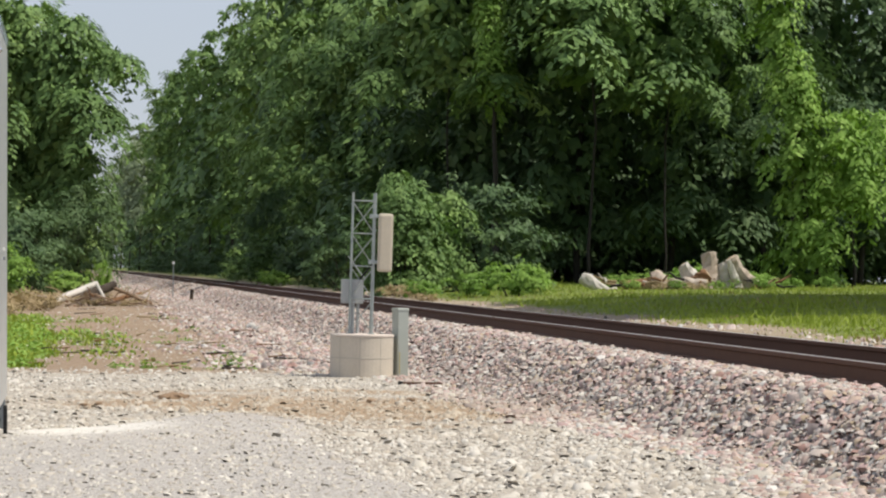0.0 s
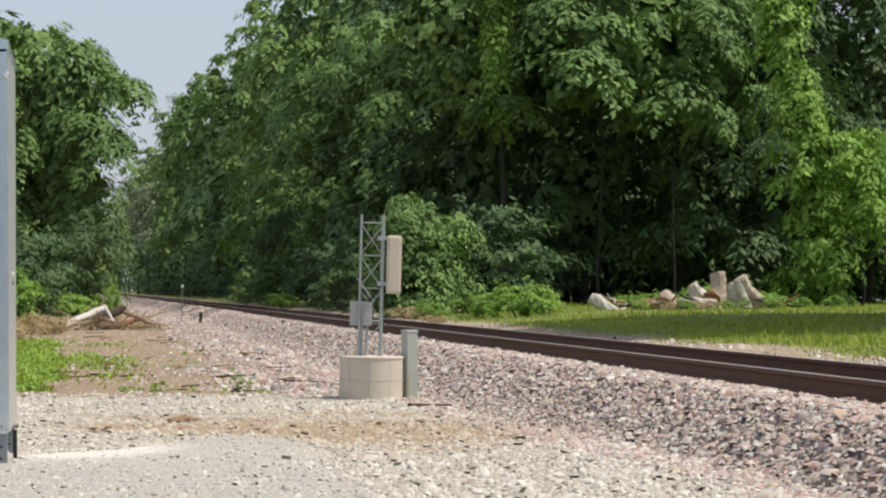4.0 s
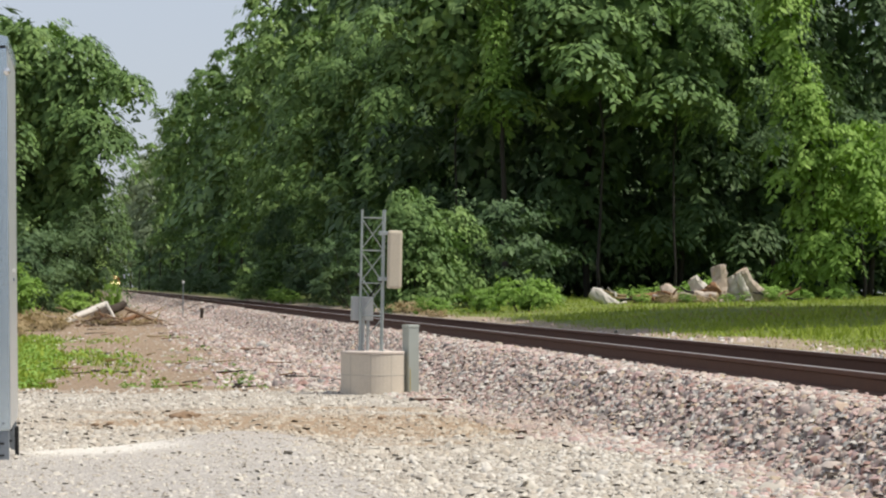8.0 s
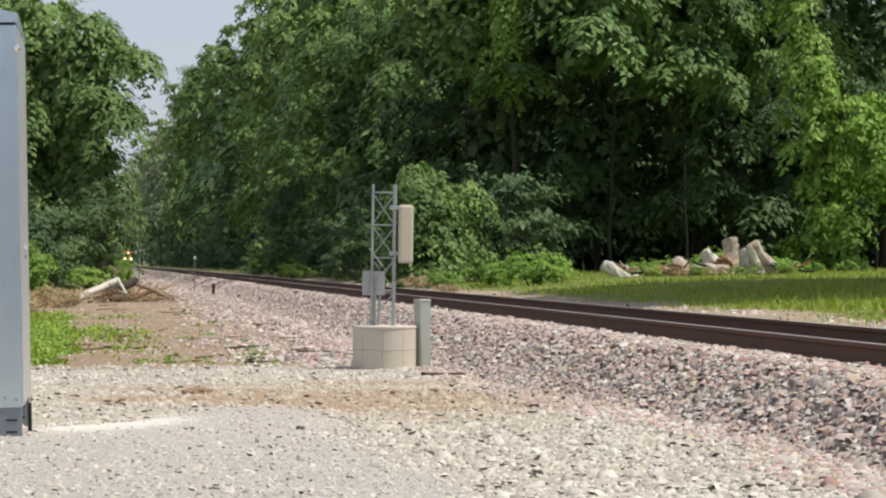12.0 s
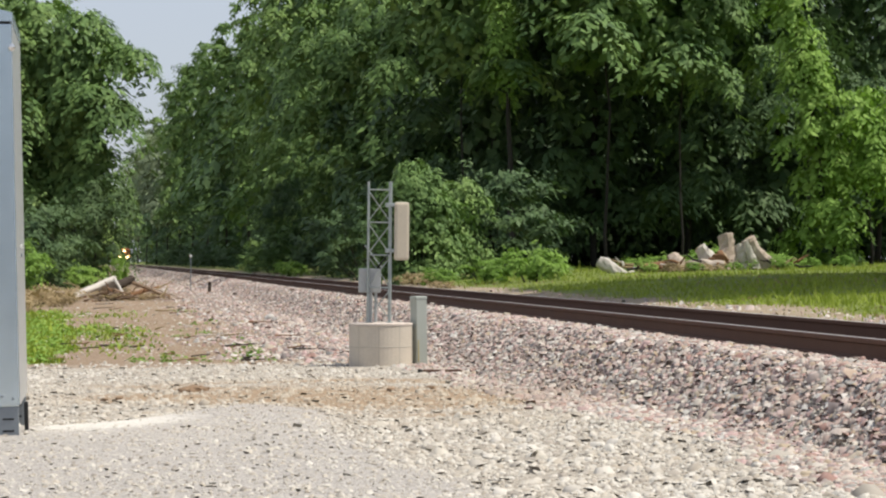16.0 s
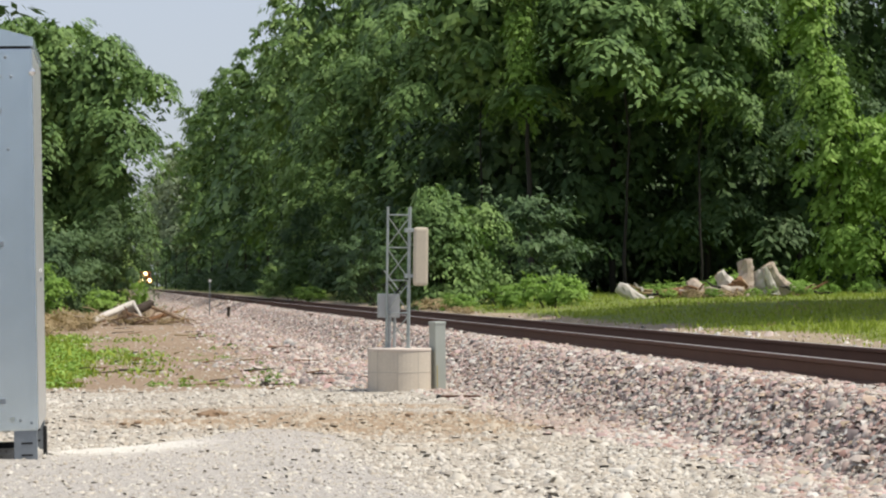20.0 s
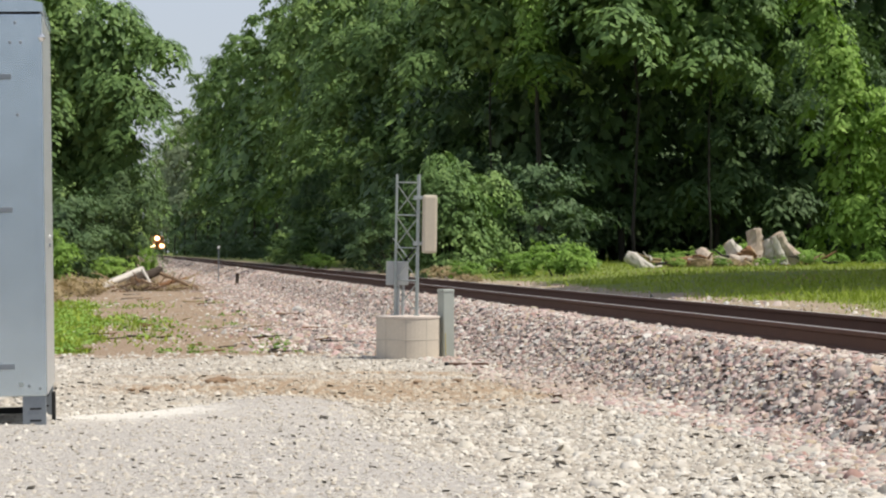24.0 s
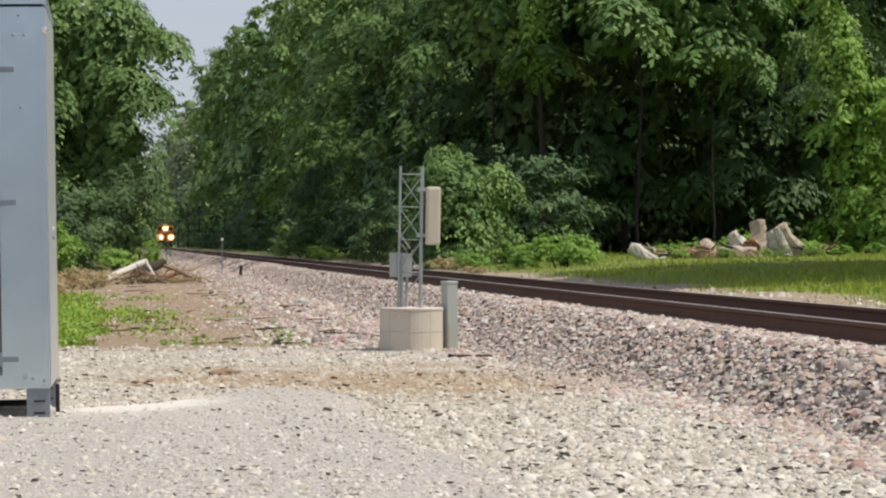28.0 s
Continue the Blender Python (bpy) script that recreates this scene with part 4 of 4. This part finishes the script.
# undergrowth along the edge
for x, y, k, q in [(10.3, 79, draped, 0.95), (12.0, 81.5, draped, 0.85), (13.6, 83, bush_c, 1.0), (12.4, 69, bush_d, 0.9), (11.4, 71, bush_d, 0.7), (10.2, 73, bush_d, 0.5), (10.6, 95, bush_c, 0.8), (11.5, 105, bush_c, 1.0), (10.2, 140, bush_a, 0.8), (9.6, 152, bush_a, 0.7), (9.3, 120, bush_d, 0.8), (13.5, 74, bush_d, 0.7), (17.6, 78.5, bush_d, 0.45), (19.0, 78, bush_d, 0.5), (20.4, 78, bush_d, 0.7), (21.9, 77, bush_d, 0.5), (16.9, 77, bush_d, 0.35), (21.5, 84, bush_d, 0.7), (24, 86, bush_d, 0.45), (26, 83, bush_d, 0.4), (20.7, 77.0, bush_d, 0.75), (19.6, 77.2, bush_d, 0.6), (18.0, 76.9, bush_d, 0.5), (21.5, 77.2, bush_d, 0.55), (17.2, 75.2, bush_d, 0.3), (18.6, 74.8, bush_d, 0.28), (19.9, 74.9, bush_d, 0.25), (21.6, 75.3, bush_d, 0.4), (22.6, 75.6, bush_d, 0.35), (20.6, 75.6, bush_d, 0.3)]:
    plant(k, x, y, rng.uniform(0, 360), q)


def blades(name, x, y, tall, material, r, label, category, width=0.03):
    """Grass: one bent blade a tuft point, three corners each."""
    n = len(x)
    h = tall * np.exp(0.4 * r.randn(n))
    a = r.uniform(0, 6.283, n)
    w = width * r.uniform(0.6, 1.4, n)
    z = height(x, y) - 0.01
    base = np.stack([x, y, z], -1)
    side = np.stack([np.cos(a), np.sin(a), 0 * a], -1) * w[:, None]
    tip = base + np.stack([0.45 * h * r.randn(n), 0.45 * h * r.randn(n), h], -1)
    v = np.stack([base - side, base + side, tip], 1).reshape(-1, 3)
    ob = array_mesh(name, v, np.arange(3 * n).reshape(n, 3), material)
    return tagged(ob, label, category, kind="stuff")


gxs, gys, r = scatter(130000, 9.6, 36, 24, 115, lambda x, y: zones(x, y)["grass"] * (0.35 + 0.65 * step(soft_noise(0.9 * x, 0.9 * y, 45), -0.5, 0.2)), 31)
blades("grass", gxs, gys, 0.075 * (1 + 0.7 * np.clip(soft_noise(1.2 * gxs, 1.2 * gys, 46), -0.6, 1)), MAT_GRASS, r, "bright green uncut grass beyond the track", "grass", 0.015)
gxs, gys, r = scatter(9000, 9.2, 30, 24, 90, lambda x, y: step(soft_noise(0.8 * x, 0.5 * y, 47), 0.0, 0.6) * (x > 9.4), 48)
blades("straw_grass", gxs, gys, 0.06, MAT_DRY, r, "patches of dry straw-coloured grass beyond the track", "dry grass", 0.035)
gxs, gys, r = scatter(45000, -5, 1.8, 34, 80, lambda x, y: zones(x, y)["grass"] ** 1.5, 32)
blades("weeds", gxs[::2], gys[::2], 0.07, MAT_GRASS, r, "bright green weeds at the edge of the gravel", "weeds", 0.03)
wx, wy, r = scatter(1900, -5, 1.6, 34.3, 78, lambda x, y: zones(x, y)["grass"] ** 2, 35)
wv, wf = clumps(np.stack([wx, wy, height(wx, wy)], -1), 0.22 * np.exp(0.3 * r.randn(len(wx))), 22, 0.085, r, 0.5, 0.2)
tagged(array_mesh("broadleaf_weeds", wv, wf, MAT_VINE), "low bright green broadleaf weeds on soil", "weeds", kind="stuff")
gxs, gys, r = scatter(5000, -4, 4.2, 34, 100, lambda x, y: (0.5 + 0.5 * soft_noise(x, y, 9) - 0.5 * step(x, 1.5, 3)) * (1 - zones(x, y)["grass"]), 33)
blades("dry_grass", gxs, gys, 0.018, MAT_DRY, r, "sparse dry brown grass and stalks on soil", "dry grass", 0.035)


wx, wy, r = scatter(1500, -1.2, 2.6, 34.6, 66, lambda x, y: step(soft_noise(1.3 * x, 0.5 * y, 23), 0.05, 0.6), 36)
wv, wf = clumps(np.stack([wx, wy, height(wx, wy)], -1), 0.13 * np.exp(0.3 * r.randn(len(wx))), 14, 0.065, r, 0.5, 0.2)
tagged(array_mesh("soil_weeds", wv, wf, MAT_VINE), "sparse small green weeds scattered over bare soil", "weeds", kind="stuff")
px, py, r = scatter(2600, -1.5, 3.2, 33.4, 85, lambda x, y: 0.35 + 0.65 * step(soft_noise(0.8 * x, 2.0 * y, 29), -0.2, 0.5), 37)
stones("soil_pebbles", px, py, 0.036, MAT_PAD_STONE, r, "pale pebbles and crumbs of earth on bare soil", "pebbles", 0.4, 0.5, 0.4)


# ---- wood heaps ----
def log(name, p0, p1, r0, r1, material, label, seed, end=MAT_CUTWOOD):
    rng = random.Random(seed)
    p0, p1 = Vector(p0), Vector(p1)
    root = thing(name, Matrix.Translation(p0), label, "log")
    part("bark", rod((0, 0, 0), p1 - p0, r0, r1, 14, None, 0.14 * r0, rng, 5), material, root)
    d = (p1 - p0).normalized()
    part("cut_end", rod(-d * 0.006, d * 0.02, r0 * 0.9, r0 * 0.9, 14), end, root)
    part("cut_end", rod((p1 - p0) - d * 0.02, (p1 - p0) + d * 0.006, r1 * 0.85, r1 * 0.85, 14), end, root)
    return root


def heap():
    y = 80.0
    g = float(height(0, y))
    log("pole", (-0.92, y - 1.0, g + 0.12), (0.48, y + 1.2, g + 0.72), 0.125, 0.11, MAT_PALEWOOD, "pale weathered pole leaning on a brush heap", 1)
    log("pole", (0.2, y + 0.2, g + 0.35), (1.08, y + 0.8, g + 0.70), 0.16, 0.14, MAT_TIE, "dark timber pole in a brush heap", 2)
    log("branch", (0.50, y - 0.2, g + 0.72), (0.80, y - 0.8, g + 0.22), 0.05, 0.035, MAT_PALEWOOD, "pale broken branch on a brush heap", 3)
    log("branch", (1.1, y, g + 0.60), (2.3, y - 0.6, g + 0.12), 0.06, 0.035, MAT_CLOD, "brown broken branch on a brush heap", 4)
    log("branch", (1.0, y + 0.5, g + 0.2), (2.0, y + 1.5, g + 0.45), 0.08, 0.05, MAT_REDWOOD, "dark bark branch in a brush heap", 5)
    rr = random.Random(9)
    for i in range(44):
        s = Vector((rr.uniform(-1.2, 2.6), y + rr.uniform(-1.0, 1.5), g + rr.uniform(0.03, 0.35)))
        e = s + Vector((rr.uniform(-0.9, 0.9), rr.uniform(-0.5, 0.5), rr.uniform(-0.1, 0.35)))
        ob = mesh_object("twig", rod(s, e, 0.035, 0.012, 5, None, 0.06, rr, 3), rr.choice([MAT_STRIPPED, MAT_REDWOOD, MAT_CLOD, MAT_DRY]))
        tagged(ob, "thin broken twig on the brush heap", "twig", "twigs of the brush heap")


heap()
dry_bush = shrub("brush_heap", "heap of dead brown brush and dry leaves", 0.75, 2.2, 121, MAT_DRY, 30, 5, 14, 0.11, 0.5, "brush")
plant(dry_bush, 0.4, 81.4, 0, 0.75)
for x, y, q in [(-1.5, 86, 0.9), (-2.3, 90, 1.1), (-1.7, 72, 1.3), (-2.7, 68, 1.5), (-1.4, 76.5, 1.0), (-2.2, 65, 0.9), (1.7, 82, 0.6), (9.9, 75.5, 0.9), (9.6, 68, 0.5), (17.4, 75.8, 0.6), (18.2, 76.1, 0.75), (19.0, 75.8, 0.7), (20.3, 76.3, 0.8), (21.6, 76.0, 0.5), (18.1, 75.1, 0.5), (19.2, 75.0, 0.55)]:
    plant(dry_bush, x, y, 70 * x, q)


def knotty(p0, p1, r0, r1, rng, bulge=0.25, seg=12, rings=9):
    """A rough broken trunk piece: swollen, crooked, with a chipped upper end."""
    bm = bmesh.new()
    p0, p1 = Vector(p0), Vector(p1)
    q = (p1 - p0).to_track_quat("Z", "Y")
    ph = [rng.uniform(0, 6.28) for _ in range(4)]
    loops = []
    for k in range(rings + 1):
        f = k / rings
        c = p0.lerp(p1, f) + q @ Vector((0.18 * r0 * math.sin(3 * f + ph[0]), 0.18 * r0 * math.sin(4 * f + ph[1]), 0))
        rr = (r0 + (r1 - r0) * f) * (1 + bulge * math.sin(5.5 * f + ph[2]) * 0.5)
        if k == rings:
            rr *= 0.9
        ring = []
        for i in range(seg):
            a = 2 * math.pi * i / seg
            w = rr * (1 + 0.16 * math.sin(2 * a + ph[3] + 2 * f) + rng.uniform(-0.13, 0.13))
            up = rng.uniform(-0.12, 0.12) * r0 if k >= rings - 1 else 0
            ring.append(bm.verts.new(c + q @ Vector((w * math.cos(a), w * math.sin(a), up))))
        loops.append(ring)
    for a, b in zip(loops, loops[1:]):
        for i in range(seg):
            bm.faces.new((a[i], a[(i + 1) % seg], b[(i + 1) % seg], b[i]))
    bm.faces.new(loops[0][::-1])
    bm.faces.new(loops[-1])
    return bm


def log_pile():
    def g(x, y):
        return float(height(x, y))
    y = 76.0
    rr = random.Random(19)
    pieces = [(16.62, -0.10, 15.80, 0.38, 0.17, MAT_PALEWOOD, 0.4, "pale barkless log lying on the grass"),
              (19.58, 0.10, 19.05, 0.74, 0.24, MAT_PALEWOOD, 0.2, "thick pale sawn log propped in a heap"),
              (19.20, 0.0, 19.75, 0.50, 0.20, MAT_REDWOOD, -0.3, "thick brown log propped in a heap"),
              (20.06, -0.1, 19.86, 1.12, 0.25, MAT_STRIPPED, 0.3, "tall pale log end standing up in a heap"),
              (20.46, -0.1, 20.38, 0.82, 0.19, MAT_PALEWOOD, 0.2, "pale log end standing up in a heap"),
              (21.20, 0.05, 20.62, 1.02, 0.25, MAT_STRIPPED, 0.1, "thick split log with peeling bark leaning on a heap"),
              (20.92, 0.0, 20.50, 0.96, 0.15, MAT_PALEWOOD, -0.1, "narrow pale log leaning on a heap"),
              (18.40, 0.0, 18.20, 0.55, 0.19, MAT_STRIPPED, 0.3, "short weathered log stump in a brush heap"),
              (17.10, 0.10, 18.30, 0.30, 0.15, MAT_REDWOOD, 0.5, "brown log lying in a brush heap"),
              (18.60, 0.12, 19.70, 0.22, 0.16, MAT_STRIPPED, -0.5, "weathered log lying in a brush heap")]
    for x0, z0, x1, z1, q, mat, dy, label in pieces:
        p0 = Vector((x0, y - 0.3, g(x0, y) + z0))
        p1 = Vector((x1, y - 0.3 + dy, g(x1, y) + z1))
        root = thing("log", Matrix.Translation(p0), label, "log", "logs of the heap")
        part("wood", knotty((0, 0, 0), p1 - p0, q * 1.1, q * 0.95, rr), mat, root)
        d = (p1 - p0).normalized()
        part("cut_end", knotty((p1 - p0) - d * 0.03, (p1 - p0) + d * 0.02, q * 0.62, q * 0.6, rr, 0.1, 10, 2), MAT_CUTWOOD, root)
    for i in range(46):
        x = rr.uniform(16.4, 22)
        p = Vector((x, y + rr.uniform(-1.2, 0.6), g(x, y) + rr.uniform(0.02, 0.3)))
        e = p + Vector((rr.uniform(-0.9, 0.9), rr.uniform(-0.4, 0.4), rr.uniform(-0.1, 0.25)))
        ob = mesh_object("branch", rod(p, e, 0.05, 0.015, 5, None, 0.06, rr, 3), rr.choice([MAT_BARK, MAT_REDWOOD, MAT_PALEWOOD, MAT_DRY]))
        tagged(ob, "broken branch among the sawn logs", "branch", "branches of the log heap")


log_pile()


# ---- small things by the line ----
def marker():
    x, y = 3.65, 98.0
    g = float(height(x, y))
    post = thing("marker_post", pose(x, y, g), "thin grey steel marker post with a small white reflector", "marker post")
    part("post", rod((0, 0, -0.2), (0, 0, 1.45), 0.019, seg=8), MAT_ALU_DULL, post)
    part("reflector", box((0.10, 0.04, 0.10), (0, -0.04, 1.45), 0.02), MAT_WHITE, post, "small white reflector")
    part("base", box((0.5, 0.3, 0.06), (0.0, 0, 0.02), 0.01), MAT_TIE, post)
    x, y = 4.3, 96.0
    g = float(height(x, y))
    stub = thing("stub_post", pose(x, y, g, 0, 3, 0), "short dark timber stub post in the ballast", "post")
    part("post", box((0.13, 0.13, 0.6), (0, 0, 0.1), 0.015), MAT_TIE, stub)
    part("cap", box((0.15, 0.15, 0.03), (0, 0, 0.41), 0.008), MAT_RUST, stub)


marker()

def clods():
    q = random.Random(63)
    for x, y, size in ((1.02, 27.0, 0.12), (1.12, 27.1, 0.09), (0.93, 26.9, 0.07), (0.2, 25.4, 0.05), (0.05, 25.2, 0.04), (3.1, 25.9, 0.05), (3.6, 26.4, 0.05)):
        z = float(height(x, y))
        bm = bmesh.new()
        bmesh.ops.create_icosphere(bm, subdivisions=2, radius=size)
        for v in bm.verts:
            v.co = Vector((v.co.x * 1.2, v.co.y, v.co.z * 0.45)) * q.uniform(0.75, 1.2)
        ob = mesh_object("dirt_clod", bm, MAT_CLOD)
        ob.matrix_basis = pose(x, y, z + 0.02, 0, 0, q.uniform(0, 360))
        tagged(ob, "lump of brown earth on the pale gravel", "clod", "clods on the gravel")


clods()
rr = random.Random(41)
for i in range(44):
    y = 34.2 + 45 * rr.random() ** 1.5
    x = rr.uniform(-1.2, 3.6)
    L = 0.12 + 0.5 * rr.random() ** 2
    a = rr.uniform(-0.5, 0.5)
    z = float(height(x, y)) + 0.03
    e = (x + L * math.cos(a), y + L * math.sin(a), z + rr.uniform(-0.01, 0.05))
    ob = mesh_object("stick", rod((x, y, z), e, rr.uniform(0.010, 0.024), 0.008, 6, None, 0.006, rr, 3), rr.choice([MAT_TIE, MAT_BARK, MAT_REDWOOD, MAT_DRY, MAT_PALEWOOD]))
    tagged(ob, "thin broken stick lying on bare soil", "stick", "sticks on the soil")


# ---- the train ----
def build_train():
    loco = thing("locomotive", pose(TRACK, 480, RAIL_TOP), "oncoming orange and black locomotive with three lit headlights", "locomotive")
    # its front faces -y
    part("body", box((2.9, 16.5, 2.2), (0, 10.6, 2.9), 0.15), MAT_LOCO, loco)
    part("cab", box((3.05, 2.6, 3.1), (0, 2.6, 2.85), 0.22), MAT_ORANGE, loco, "orange painted cab")
    part("nose", box((2.5, 1.5, 1.9), (0, 0.8, 2.3), 0.3), MAT_ORANGE, loco, "orange painted nose")
    part("frame", box((2.9, 18.6, 0.45), (0, 9.6, 1.15), 0.05), MAT_LOCO, loco)
    part("plow", box((2.8, 0.35, 0.7), (0, 0.05, 0.5), 0.08), MAT_BLACK, loco)
    for x in (-0.75, 0.75):
        part("windscreen", box((1.1, 0.05, 0.65), (x, 1.29, 3.75), 0.04), MAT_GLASS, loco)
    for y in (3.2, 14.5):
        bogie = part("bogie", box((2.3, 3.6, 0.5), (0, y, 0.65), 0.06), MAT_BLACK, loco)
        for yy in (-1.3, 0, 1.3):
            for x in (-0.75, 0.75):
                part("wheel", rod((x - 0.06, y + yy, 0.5), (x + 0.06, y + yy, 0.5), 0.5, seg=18), MAT_RUST, bogie)
    # lamps built oversized so that their glare is in the shape
    for name, x, y, z, q in (("headlight", 0, 1.2, 3.85, 0.38), ("ditch_light", -1.03, -0.05, 2.1, 0.36), ("ditch_light", 1.03, -0.05, 2.1, 0.36)):
        shell = part(name, rod((x, y, z), (x, y + 0.3, z), q + 0.37, q + 0.1, 20), MAT_LOCO, loco)
        # added ring that glows in place of the lamp's halo
        part("reflector", rod((x, y - 0.02, z), (x, y + 0.01, z), q + 0.34, q + 0.30, 20), MAT_GLARE, shell, "glowing orange ring added for the lamp's glare")
        part("lens", rod((x, y - 0.05, z), (x, y + 0.01, z), q, q, 20), MAT_LAMP, shell, "glowing warm white lens")
    return loco


TRAIN = build_train()


def motions():
    rows = []
    for t in (0, 2, 4, 4.5, 5, 5.5, 6, 6.5, 7, 8, 10, 12, 14, 17, 20, 24, 28):
        y = 697 + 19.9 * (17 - t)
        turn = math.degrees(math.atan2(bend(y - 1) - bend(y + 1), 2))
        rows.append((t, pose(TRACK + bend(y), y, RAIL_TOP, 0, 0, turn)))
    walk(TRAIN, rows)


motions()
